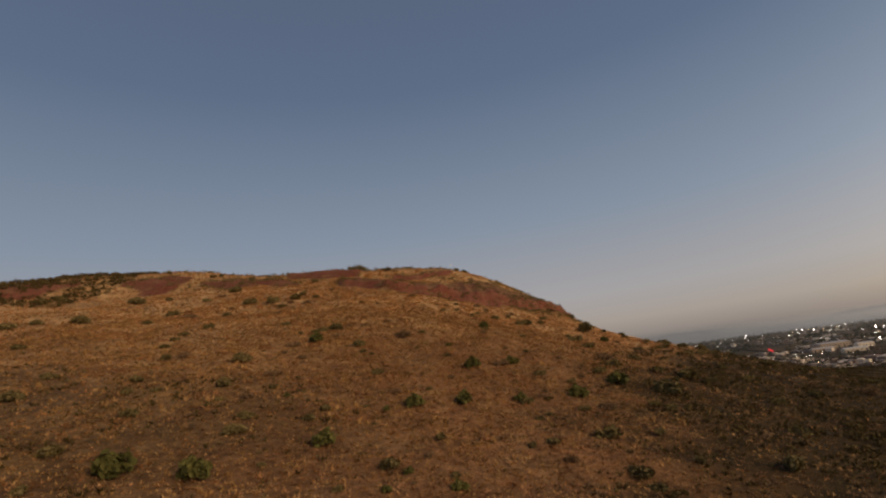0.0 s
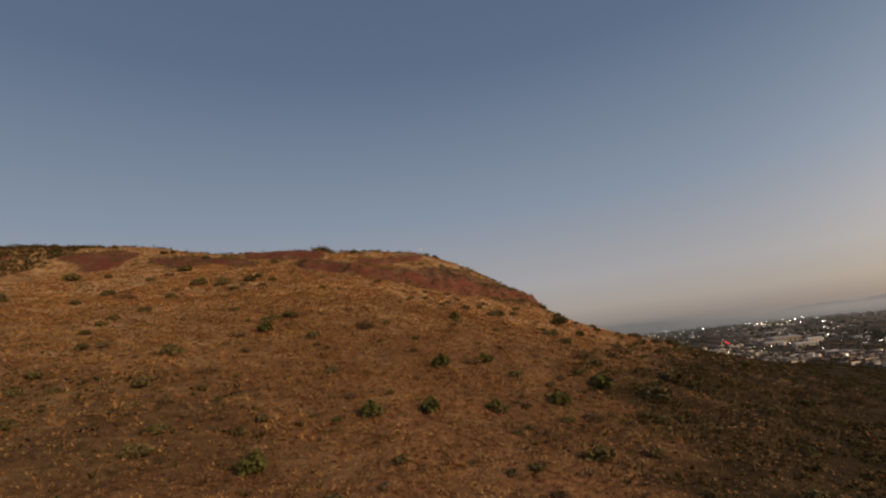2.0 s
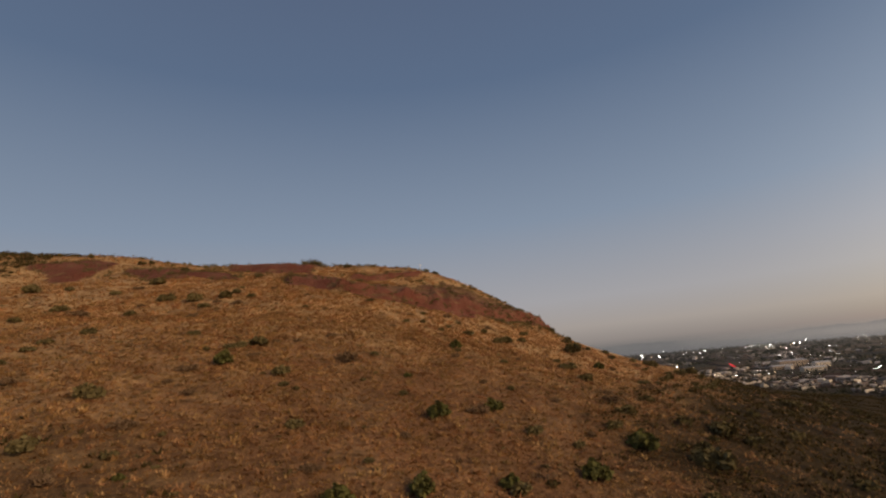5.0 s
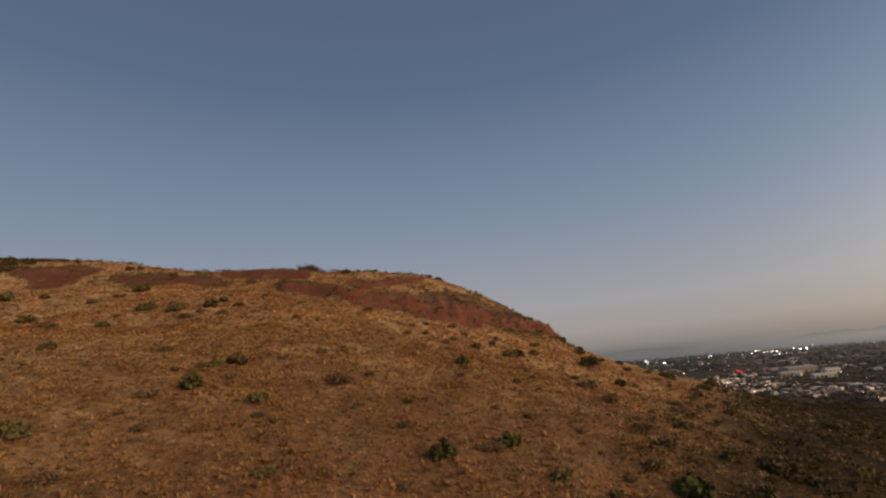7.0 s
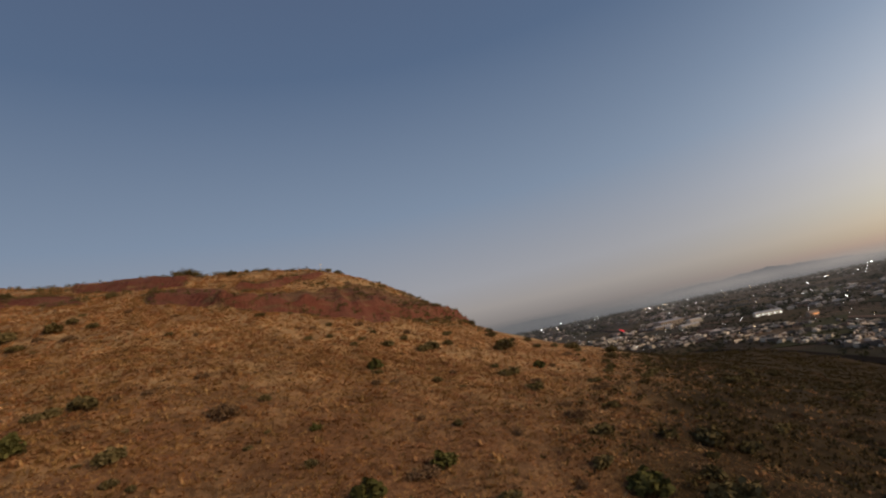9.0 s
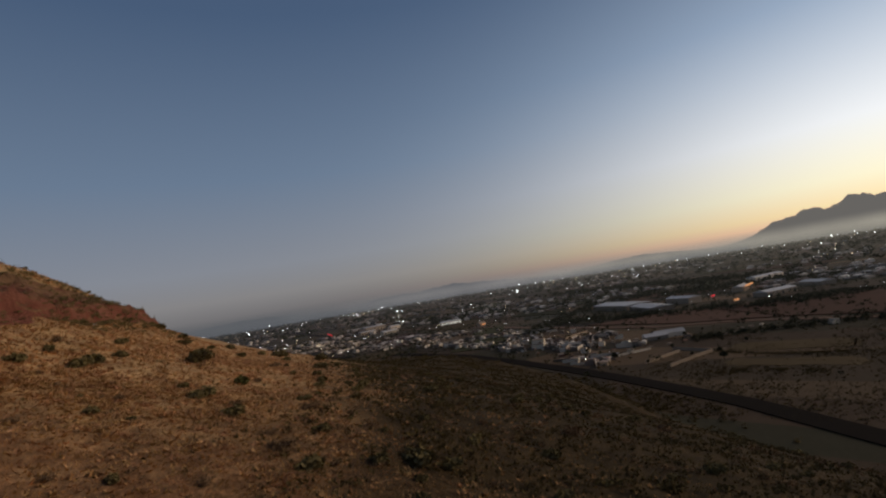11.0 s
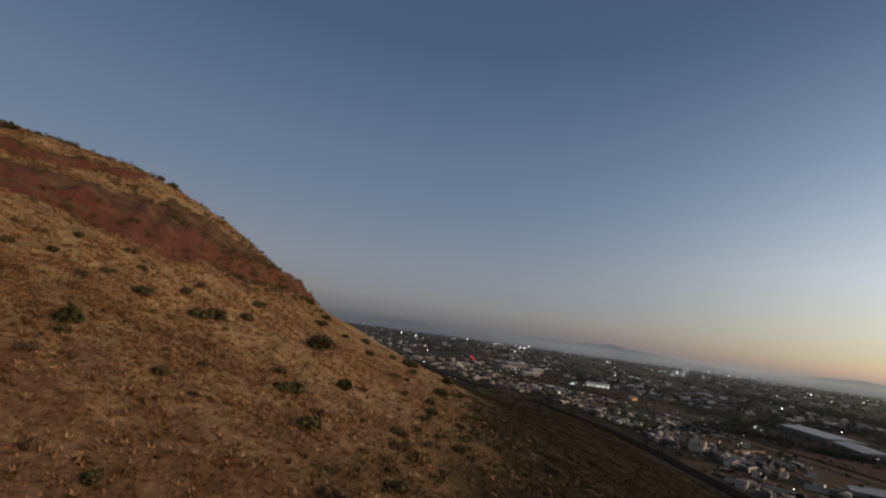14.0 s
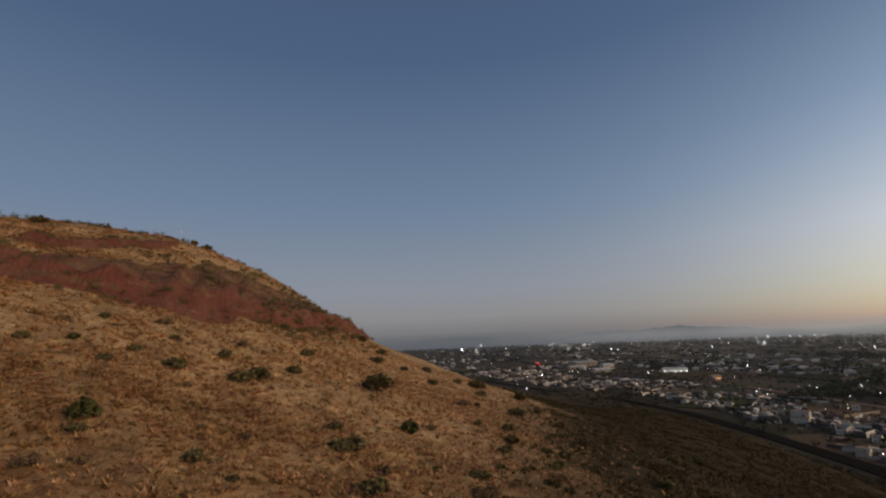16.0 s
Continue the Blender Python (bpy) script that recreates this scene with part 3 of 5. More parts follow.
def limb(bm, a, b, ra, rb, sides=5):
    a, b = Vector(a), Vector(b)
    q = (b - a).to_track_quat("Z", "Y").to_matrix().to_4x4()
    bmesh.ops.create_cone(bm, cap_ends=True, segments=sides, radius1=ra, radius2=rb, depth=(b - a).length, matrix=Matrix.Translation((a + b) / 2) @ q)


def shrub(seed, mat, label, height=0.85, clumps=24, per=26, leaf=0.165, open_crown=0.0):
    """A low many-stemmed shrub of about one metre radius: a dome of leaf clumps with gaps and an uneven outline."""
    rng = np.random.RandomState(seed)
    e = thing("shrub", label, "shrub", "shrubs on the hillside")
    ang = rng.rand(clumps) * 2 * np.pi
    rad = np.sqrt(rng.rand(clumps)) * 0.8
    dome = np.sqrt(np.maximum(0.05, 1 - (rad / 0.95) ** 2))
    cz = height * dome * (0.3 + 0.5 * rng.rand(clumps))
    centres = np.stack([rad * np.cos(ang), rad * np.sin(ang) * 0.9, cz], -1)
    crown = new("crown", leaves_mesh("shrub_crown", rng, centres, (0.2 + 0.17 * rng.rand(clumps)) * (1 + open_crown), per, leaf, mat))
    crown.parent = e
    bm = bmesh.new()
    for k in range(0, clumps, 2):
        limb(bm, (0.12 * math.cos(ang[k]), 0.12 * math.sin(ang[k]), -0.25), centres[k], 0.035, 0.012)
    part("wood", bm, M_BARK, e)
    return e


SHRUB_KINDS = [
    shrub(1, M_LEAF_GREEN, "rounded green shrub on the dry slope", 1.5),
    shrub(2, M_LEAF_GREEN, "dense green shrub in the dry grass", 1.25, 28),
    shrub(3, M_LEAF, "dark olive spreading shrub in the dry grass", 0.8, 26),
    shrub(4, M_LEAF, "dark olive rounded shrub on the slope", 1.1),
    shrub(5, M_LEAF, "low dark thorn shrub on the slope", 0.65, 20),
    shrub(6, M_LEAF_BROWN, "leafless grey-brown shrub in the dry grass", 0.85, 22, 30, 0.085, 0.2),
    shrub(7, M_LEAF_BROWN, "withered spreading shrub in the dry grass", 0.65, 20, 28, 0.085, 0.2),
]
placed = []
USED = set()


def plant(kind, x, y, r, rng):
    z = on_ground(x, y) - 0.05
    m = Matrix.LocRotScale((x, y, z), Euler((0, 0, rng.uniform(0, 6.28))), (r * rng.uniform(1.0, 1.25), r * rng.uniform(0.85, 1.05), r * rng.uniform(0.85, 1.15)))
    ob = SHRUB_KINDS[kind]
    if kind not in USED:
        USED.add(kind)
        ob.matrix_world = m
    else:
        copy_thing(ob, m).scale = m.to_scale()
    placed.append((x, y, r))


GREEN_SHRUBS_1 = (
    (-28.4, 42.0, 1.4), (-22.1, 42.1, 1.2), (-6.7, 42.5, 0.4), (-1.0, 44.4, 0.6), (-5.3, 46.9, 0.4), (16.4, 49.5, 0.3), (-13.9, 51.8, 1.0), (-9.1, 62.7, 0.4),
    (-5.8, 64.8, 1.0), (-22.1, 65.4, 0.4), (0.5, 68.3, 1.1), (8.3, 71.6, 0.8), (16.9, 74.3, 1.1), (2.7, 84.0, 1.2), (26.0, 84.1, 1.6), (9.8, 89.4, 1.1),
    (-25.9, 95.0, 1.2), (-0.9, 96.9, 0.5), (7.8, 119.2, 1.1), (40.3, 135.6, 1.1),
)
DARK_SHRUBS_1 = (
    (-32.6, 38.1, 0.6), (-10.4, 41.9, 0.5), (-35.4, 43.9, 1.0), (-18.2, 46.1, 0.4), (-1.3, 46.6, 0.5), (16.0, 46.8, 0.7), (-7.1, 47.7, 1.0), (15.5, 49.3, 1.0),
    (-23.4, 52.3, 1.1), (22.6, 52.6, 0.5), (6.8, 53.9, 0.5), (9.0, 54.6, 0.6), (-35.6, 54.9, 0.9), (-2.6, 55.5, 0.6), (-23.8, 56.6, 0.9), (-10.0, 58.4, 0.3),
    (-17.5, 58.8, 0.7), (16.1, 59.1, 1.5), (-29.3, 59.2, 0.5), (-52.7, 59.4, 1.3), (22.3, 60.7, 0.7), (-16.1, 61.2, 0.7), (-29.1, 61.9, 0.6), (-41.3, 63.1, 0.7),
    (-11.7, 63.2, 0.4), (9.4, 64.2, 0.5), (-38.7, 64.8, 0.6), (11.0, 66.0, 0.5), (-20.6, 67.8, 0.3), (-31.4, 68.3, 1.2), (-24.8, 68.7, 0.6), (16.1, 68.9, 0.8),
)
DARK_SHRUBS_2 = (
    (-44.2, 69.5, 0.9), (-57.0, 70.0, 1.0), (28.0, 70.2, 0.8), (9.1, 70.9, 0.9), (26.6, 72.2, 0.7), (-4.2, 72.9, 0.5), (31.3, 72.9, 0.7), (-23.0, 73.5, 0.4),
    (12.5, 75.6, 0.4), (-12.1, 78.1, 0.8), (-5.4, 80.1, 0.3), (-34.2, 80.2, 1.6), (18.0, 82.2, 0.7), (32.8, 82.3, 2.0), (13.4, 83.0, 0.9), (-48.1, 83.4, 0.8),
    (-14.3, 87.7, 0.4), (24.5, 88.2, 1.0), (-15.9, 88.2, 0.6), (-1.4, 90.0, 0.6), (-80.9, 91.6, 1.3), (-19.6, 91.8, 0.3), (-17.3, 92.1, 1.1), (-53.6, 92.3, 0.8),
    (44.9, 92.9, 1.2), (-6.8, 93.7, 0.4), (41.9, 95.4, 1.8), (37.3, 96.3, 1.2), (-5.4, 96.5, 0.3), (29.6, 96.7, 1.5), (13.9, 98.3, 0.6), (-30.5, 100.5, 0.6),
)
DARK_SHRUBS_3 = (
    (-56.5, 101.1, 0.9), (-28.1, 103.4, 0.9), (-26.9, 104.0, 1.2), (-6.2, 104.2, 0.6), (-56.7, 104.5, 1.0), (-24.2, 105.1, 1.4), (46.2, 106.5, 0.7), (37.6, 107.5, 1.1),
    (-36.5, 109.6, 1.0), (-54.2, 110.7, 1.1), (-100.3, 110.8, 1.5), (19.0, 113.7, 0.5), (30.3, 115.2, 1.2), (16.2, 116.4, 0.9), (7.8, 117.0, 0.6), (-99.7, 117.8, 1.4),
    (-74.7, 121.1, 0.9), (-92.3, 121.8, 1.7), (43.8, 122.0, 0.9), (16.2, 122.2, 0.4), (39.1, 123.1, 0.4), (53.6, 123.4, 0.7), (29.9, 124.2, 1.4), (48.6, 126.3, 0.6),
    (29.4, 129.7, 0.8), (59.4, 130.6, 1.1), (-59.4, 131.3, 1.1), (-74.7, 133.0, 1.6), (5.9, 133.1, 0.7), (53.2, 133.2, 0.9), (-1.5, 133.9, 0.7), (-23.6, 134.8, 0.7),
)
DARK_SHRUBS_4 = (
    (-46.0, 135.6, 1.0), (65.5, 136.8, 1.2), (12.2, 136.9, 1.3), (2.1, 137.0, 0.7), (62.2, 137.5, 0.8), (7.9, 138.3, 0.7), (57.3, 139.0, 1.1), (19.7, 140.2, 1.5),
    (-50.2, 141.0, 1.7), (-57.5, 142.6, 1.8), (21.4, 143.7, 1.5), (54.5, 144.6, 0.8), (-45.2, 145.5, 1.8), (60.9, 146.4, 1.1), (-39.2, 146.4, 1.0), (10.9, 147.3, 0.7),
    (2.3, 148.3, 0.6), (17.3, 148.8, 1.0), (-10.6, 149.3, 0.9), (26.8, 150.4, 1.2), (-44.8, 152.0, 1.1), (-75.3, 152.7, 1.1), (41.1, 154.7, 2.3), (76.6, 155.0, 1.2),
    (-89.5, 156.8, 1.2), (-45.4, 157.9, 0.6), (-99.8, 158.0, 2.2), (30.7, 165.6, 1.1), (-72.7, 167.2, 1.9), (74.9, 167.8, 1.7), (-107.9, 168.2, 2.1), (68.0, 172.9, 0.7),
)
DARK_SHRUBS_5 = (
    (-147.4, 174.8, 2.0), (-144.2, 181.1, 2.0), (-48.3, 181.5, 1.2), (27.4, 183.5, 1.0), (49.3, 189.0, 1.5), (64.5, 191.7, 1.2), (59.1, 198.0, 1.0), (81.3, 198.8, 1.5),
    (40.2, 199.1, 1.0), (55.9, 210.2, 1.7), (101.4, 211.1, 2.1), (51.4, 213.8, 1.6), (82.0, 215.8, 1.5), (72.1, 216.8, 1.6), (89.5, 218.2, 2.4),
)
BARE_SHRUBS_1 = (
    (9.8, 50.1, 0.6), (-3.7, 50.7, 0.6), (-39.5, 55.3, 0.7), (-23.0, 60.8, 0.8), (-26.5, 63.6, 0.9), (-9.0, 69.7, 0.8), (19.4, 69.9, 1.1), (22.4, 71.4, 0.6),
    (-27.0, 73.8, 1.1), (21.0, 76.1, 0.6), (-1.1, 78.3, 0.6), (-25.6, 83.9, 0.8), (-45.7, 84.6, 0.9), (20.4, 85.2, 0.6), (-29.5, 87.5, 0.7), (7.7, 87.7, 1.2),
    (-29.4, 92.4, 1.2), (19.5, 95.9, 0.7), (-23.2, 99.6, 0.8), (-10.1, 99.9, 1.5), (10.2, 100.6, 0.6), (29.9, 103.0, 1.3), (-21.9, 106.5, 0.6), (-18.7, 107.1, 0.8),
    (31.2, 107.6, 0.7), (7.0, 110.9, 0.7), (-14.1, 112.4, 0.8), (9.4, 112.5, 0.7), (42.6, 118.3, 1.3), (32.5, 119.6, 1.0), (19.8, 122.1, 0.7), (-43.6, 125.3, 0.9),
)
BARE_SHRUBS_2 = (
    (14.9, 127.9, 0.4), (-4.4, 128.4, 0.6), (-68.4, 128.9, 1.6), (-40.3, 129.7, 0.4), (-6.9, 131.6, 0.5), (13.9, 132.4, 0.5), (-26.4, 132.9, 0.5), (-19.2, 134.9, 0.6),
    (-39.6, 138.5, 1.3), (-61.3, 138.7, 0.8), (45.0, 139.7, 0.9), (-45.1, 140.8, 1.0), (-3.3, 142.7, 0.6), (-0.6, 142.9, 0.8), (4.1, 146.2, 0.5), (-26.8, 151.5, 0.7),
    (8.6, 154.0, 1.0), (-36.3, 156.1, 0.8), (19.6, 157.3, 1.1), (-73.6, 160.0, 1.2), (61.6, 166.1, 1.6),
)
rng = random.Random(5)
for zones, kinds in (((GREEN_SHRUBS_1,), (0, 0, 1)), ((DARK_SHRUBS_1, DARK_SHRUBS_2, DARK_SHRUBS_3, DARK_SHRUBS_4, DARK_SHRUBS_5,), (2, 3, 4, 3, 2)), ((BARE_SHRUBS_1, BARE_SHRUBS_2,), (5, 6))):
    for x, y, r in sum(zones, ()):
        plant(rng.choice(kinds), x, y, 1.15 * r, rng)
# thorn bushes on the dark flank and at the foot of the banks
for k in range(400):
    if len(placed) > 285:
        break
    x, y = rng.uniform(30, 130), rng.uniform(50, 215)
    if float(scrub_field(np.array([x]), np.array([y]))[0]) > 0.5 and min(math.hypot(x - a, y - b) - c for a, b, c in placed) > 2.0:
        plant(rng.choice((2, 3, 4, 5)), x, y, rng.uniform(0.7, 1.6), rng)


def far_bushes(name, label, spots, seed, mat, clumps=4, per=9, leaf=0.42, category="scrub", height=ground_height):
    """Bushes too many to count, in one mesh: spots are x, y, radius, height."""
    rng = np.random.RandomState(seed)
    spots = np.asarray(spots, float)
    n = len(spots)
    z = height(spots[:, 0], spots[:, 1])
    ang = rng.rand(n, clumps) * 2 * np.pi
    rad = np.sqrt(rng.rand(n, clumps)) * 0.65 * spots[:, 2:3]
    c = np.stack([spots[:, 0:1] + rad * np.cos(ang), spots[:, 1:2] + rad * np.sin(ang), z[:, None] + spots[:, 3:4] * (0.35 + 0.4 * rng.rand(n, clumps))], -1).reshape(-1, 3)
    r = np.repeat(spots[:, 2] * 0.42, clumps)
    h = np.repeat(spots[:, 3] * 0.38, clumps)
    k = len(c) * per
    d = rng.randn(k, 3)
    d /= np.linalg.norm(d, axis=1)[:, None]
    p = np.repeat(c, per, 0) + d * np.stack([np.repeat(r, per), np.repeat(r, per), np.repeat(h, per)], -1)
    a, b = rng.randn(k, 3), rng.randn(k, 3)
    s = (np.repeat(r, per) * leaf * 2)[:, None] * 0.5
    a, b = a / np.linalg.norm(a, axis=1)[:, None] * s, b / np.linalg.norm(b, axis=1)[:, None] * s
    v = np.stack([p - a, p + b * 0.8, p + a, p - b * 0.8], 1).reshape(-1, 3)
    me = bpy.data.meshes.new(name)
    me.vertices.add(len(v))
    me.vertices.foreach_set("co", v.astype(np.float32).ravel())
    me.loops.add(len(v))
    me.loops.foreach_set("vertex_index", np.arange(len(v), dtype=np.int32))
    me.polygons.add(k)
    me.polygons.foreach_set("loop_start", np.arange(0, len(v), 4, dtype=np.int32))
    me.update(calc_edges=True)
    me.materials.append(mat)
    return tagged(new(name, me), label, category, kind="stuff")


def spots_where(count, x0, x1, y0, y1, seed, keep, r0, r1, h0, h1):
    x, y, g = scatter(count, x0, x1, y0, y1, seed, keep)
    r = r0 + (r1 - r0) * g.rand(len(x)) ** 2
    return np.stack([x, y, r, h0 + (h1 - h0) * g.rand(len(x))], -1)


def crest_keep(x, y):
    h = ground_height(x, y)
    return np.clip((h - 60) / 25, 0, 1) * np.clip(0.15 + 0.9 * wave(x, y, 12.0, 41), 0, 1)


far_bushes("crest_scrub", "dark scrub along the crest and the tops of the banks", spots_where(900, -190, 60, 165, 300, 42, crest_keep, 0.6, 1.8, 0.7, 1.8), 43, M_LEAF, 4, 13, 0.34)
CREST_LINE = ((-185, -173, -160, -127, -108, -78, -39, -23, 6, 17, 31, 42, 53, 70), (190, 196, 212, 222, 225, 212, 206, 208, 225, 232, 233, 239, 240, 262))
g = np.random.RandomState(91)
cx = -180 + 245 * g.rand(420)
cy = np.interp(cx, *CREST_LINE) + 4.5 * g.randn(420)
ok = wave(cx, cy, 9.0, 92) > -0.15
far_bushes("crest_scrub", "row of dark bushes along the hill crest", np.column_stack([cx, cy, 0.4 + 1.0 * g.rand(420) ** 2, 0.4 + 1.0 * g.rand(420)])[ok], 93, M_LEAF, 4, 16, 0.32)
# scrub at the foot of the banks and on their ledges
spots = []
for xs, low, high, tall in BANKS:
    for k in range(int(8.0 * (xs[-1] - xs[0]))):
        x = xs[0] + (xs[-1] - xs[0]) * g.rand()
        a, c = float(np.interp(x, xs, low)), float(np.interp(x, xs, high))
        t = g.choice((-0.04, 0.0, 0.04, 0.35, 0.5, 0.7, 0.85, 1.0)) + 0.09 * g.randn()
        spots.append((x, a + (c - a) * t, 0.3 + 0.8 * g.rand() ** 2, 0.3 + 0.6 * g.rand()))
spots = np.array(spots)
spots = spots[wave(spots[:, 0], spots[:, 1], 8.0, 94) > -0.1]
far_bushes("bank_scrub", "dark scrub on the ledges and at the foot of the red banks", spots, 95, M_LEAF, 4, 11, 0.36)
g = np.random.RandomState(411)
patches = []
for x, y, spread, n in ((30, 187, 5, 46), (24, 178, 4, 30), (36, 195, 5, 34), (6, 168, 3, 22), (13, 186, 3, 26), (-6, 164, 3, 16), (26, 181, 3, 30), (33, 190, 3, 34), (40, 199, 3, 34), (47, 207, 3, 30), (53, 215, 4, 30), (45, 222, 5, 40), (36, 216, 4, 30), (19, 205, 5, 40), (2, 196, 5, 36), (28, 212, 5, 34), (-15, 161, 2.5, 18), (-33, 171, 3, 20), (-50, 186, 5, 22), (42, 210, 4, 26), (-104, 198, 4, 20), (-68, 203, 3, 22)):
    patches.append(np.column_stack([x + spread * g.randn(n), y + 0.6 * spread * g.randn(n), 0.4 + 1.0 * g.rand(n) ** 2, 0.35 + 0.8 * g.rand(n)]))
far_bushes("crest_scrub", "dense olive scrub on a knob of the crest", np.column_stack([-36 + 2.5 * g.randn(40), 206 + 3 * g.randn(40), 0.7 + 0.9 * g.rand(40), 1.0 + 1.2 * g.rand(40)]), 413, M_LEAF, 5, 14, 0.3)
far_bushes("bank_scrub", "clumps of olive scrub on the face of the red banks", np.vstack(patches), 412, M_LEAF, 5, 13, 0.32)
far_bushes("knoll_scrub", "dense dark scrub on the knoll beyond the slope", spots_where(2000, -212, -137, 166, 235, 101, lambda a, b: 0.85 + 0 * a, 0.6, 2.2, 0.6, 1.8), 102, M_SCRUB, 4, 9, 0.46)
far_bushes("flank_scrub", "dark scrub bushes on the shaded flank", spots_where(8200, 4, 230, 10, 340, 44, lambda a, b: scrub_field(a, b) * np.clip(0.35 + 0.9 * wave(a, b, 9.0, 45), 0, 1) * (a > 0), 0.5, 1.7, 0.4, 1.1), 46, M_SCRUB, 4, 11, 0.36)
far_bushes("flank_scrub", "withered brown bushes on the shaded flank", spots_where(3200, 5, 160, 30, 230, 144, lambda a, b: scrub_field(a + 8, b) * np.clip(0.3 + 0.9 * wave(a, b, 7.0, 145), 0, 1), 0.4, 1.4, 0.3, 0.8), 146, M_LEAF_BROWN, 4, 11, 0.36)


far_bushes("flank_scrub", "dark scrub bushes low on the shaded flank", spots_where(9000, 200, 430, -40, 440, 147, lambda a, b: np.clip(0.45 + 0.9 * wave(a, b, 9.0, 148), 0, 1) * (ground_height(a, b) > FLOOR + 1.0), 0.6, 2.0, 0.5, 1.3), 149, M_SCRUB, 4, 10, 0.4)


# withered growth round the feet of the shrubs
g = np.random.RandomState(401)
halo = []
for x, y, r in placed:
    for k in range(int(2 + 2 * r)):
        a, q = g.rand() * 6.28, r * (0.7 + 0.9 * g.rand())
        halo.append((x + q * math.cos(a), y + 0.8 * q * math.sin(a), 0.15 + 0.25 * r * g.rand(), 0.12 + 0.2 * g.rand()))
far_bushes("low_scrub", "withered growth round the shrubs", halo, 402, M_LEAF_BROWN, 3, 9, 0.48)
far_bushes("low_scrub", "low dark herbs and small thorn bushes in the grass", spots_where(4200, -125, 95, 25, 200, 47, lambda a, b: (1 - bank_fields(a, b)[0]) * np.clip(0.35 + 0.8 * wave(a, b, 7.0, 48) + 0.3 * wave(a, b, 2.5, 49), 0, 1), 0.15, 0.5, 0.12, 0.35), 50, M_LEAF_BROWN, 3, 8, 0.58)
far_bushes("low_scrub", "low olive herbs in the grass", spots_where(3200, -125, 95, 28, 200, 77, lambda a, b: (1 - bank_fields(a, b)[0]) * np.clip(0.3 + 0.9 * wave(a, b, 11.0, 78), 0, 1), 0.12, 0.4, 0.12, 0.35), 79, M_LEAF, 3, 8, 0.58)


def slope_keep(x, y):
    return (1 - bank_fields(x, y)[0]) * np.clip(0.15 + 0.2 * smooth((y - 85) / 20) + 0.75 * smooth((-8 - x) / 35) + 0.5 * wave(x, y, 12.0, 421), 0, 1)


far_bushes("slope_scrub", "rounded dark olive bushes scattered over the grass", spots_where(700, -125, 45, 60, 152, 422, slope_keep, 0.2, 0.75, 0.25, 0.7), 423, M_LEAF, 6, 16, 0.25)
far_bushes("withered_scrub", "withered grey-brown scrub on the lower slope", spots_where(1500, -100, 45, 25, 125, 96, lambda a, b: np.clip(0.12 + 0.6 * smooth((-5 - a) / 40) + 0.9 * wave(a, b, 9.0, 97), 0, 1), 0.2, 0.7, 0.15, 0.45), 98, M_LEAF_BROWN, 4, 11, 0.36)


# ---- small trees on the skyline ----
def tree(seed, tall, wide, label):
    rng = np.random.RandomState(seed)
    e = thing("tree", label, "tree", "trees on the crest")
    bm = bmesh.new()
    limb(bm, (0, 0, -0.4), (0.1, 0.05, tall * 0.45), 0.13, 0.08, 7)
    n = 9
    ang = np.linspace(0, 6.28, n, endpoint=False) + rng.rand(n)
    cen = np.stack([np.cos(ang) * wide * (0.25 + 0.5 * rng.rand(n)), np.sin(ang) * wide * (0.25 + 0.5 * rng.rand(n)), tall * (0.5 + 0.35 * rng.rand(n))], -1)
    for c in cen:
        limb(bm, (0.1, 0.05, tall * 0.42), tuple(c), 0.05, 0.015)
    part("trunk", bm, M_BARK, e)
    crown = new("crown", leaves_mesh("tree_crown", rng, cen, wide * (0.30 + 0.2 * rng.rand(n)), 80, 0.17, M_LEAF))
    crown.parent = e
    return e


TREES = [tree(61, 1.7, 1.2, "small dark thorn tree on the hill crest"), tree(62, 1.4, 1.5, "flat-topped dark thorn tree on the hill crest")]
CREST_SPOTS = ((-125, 219), (-100, 209), (-97, 210), (-77, 193), (-24, 203), (-39, 206), (-36, 207), (-23, 204), (6, 224), (9, 226), (19, 234), (32, 234), (34, 238), (42, 238), (53, 238), (-16, 226), (-27, 230))
for k, (x, y) in enumerate(CREST_SPOTS):
    m = pose(x, y, on_ground(x, y) - 0.1, 0, 0, 47 * k)
    if k < 2:
        TREES[k].matrix_world = m
    else:
        copy_thing(TREES[k % 2], m @ Matrix.Scale(0.7 + 0.08 * (k % 5), 4))


# the white hut at the foot of the red bank and the mast on the crest
hut = thing("hut", "small white hut at the foot of the red bank", "hut", "", pose(30, 184, on_ground(30, 184) - 0.1, 0, 0, 20) @ Matrix.Scale(0.38, 4))
boxed("wall", (-0.9, 0.9, -0.7, 0.7, 0, 1.7), M_WHITE, hut)
boxed("roof", (-1.05, 1.05, -0.85, 0.85, 1.7, 1.85), M_SHEET, hut)
boxed("door", (-0.35, 0.35, -0.74, -0.6, 0.02, 1.5), M_DOOR, hut)
mast = thing("mast", "thin pale steel mast on the hill crest", "mast", "", pose(3.3, 216, on_ground(3.3, 216) - 0.1))
bm = bmesh.new()
limb(bm, (0, 0, -0.3), (0, 0, 3.6), 0.07, 0.04, 6)
part("pole", bm, M_WHITE, mast)
boxed("crossarm", (-0.5, 0.5, -0.04, 0.04, 2.8, 2.9), M_WHITE, mast)


# ---- valley: its plan is drawn at a reduced size and spread out at the end ----
BEFORE_VALLEY = set(bpy.data.objects)


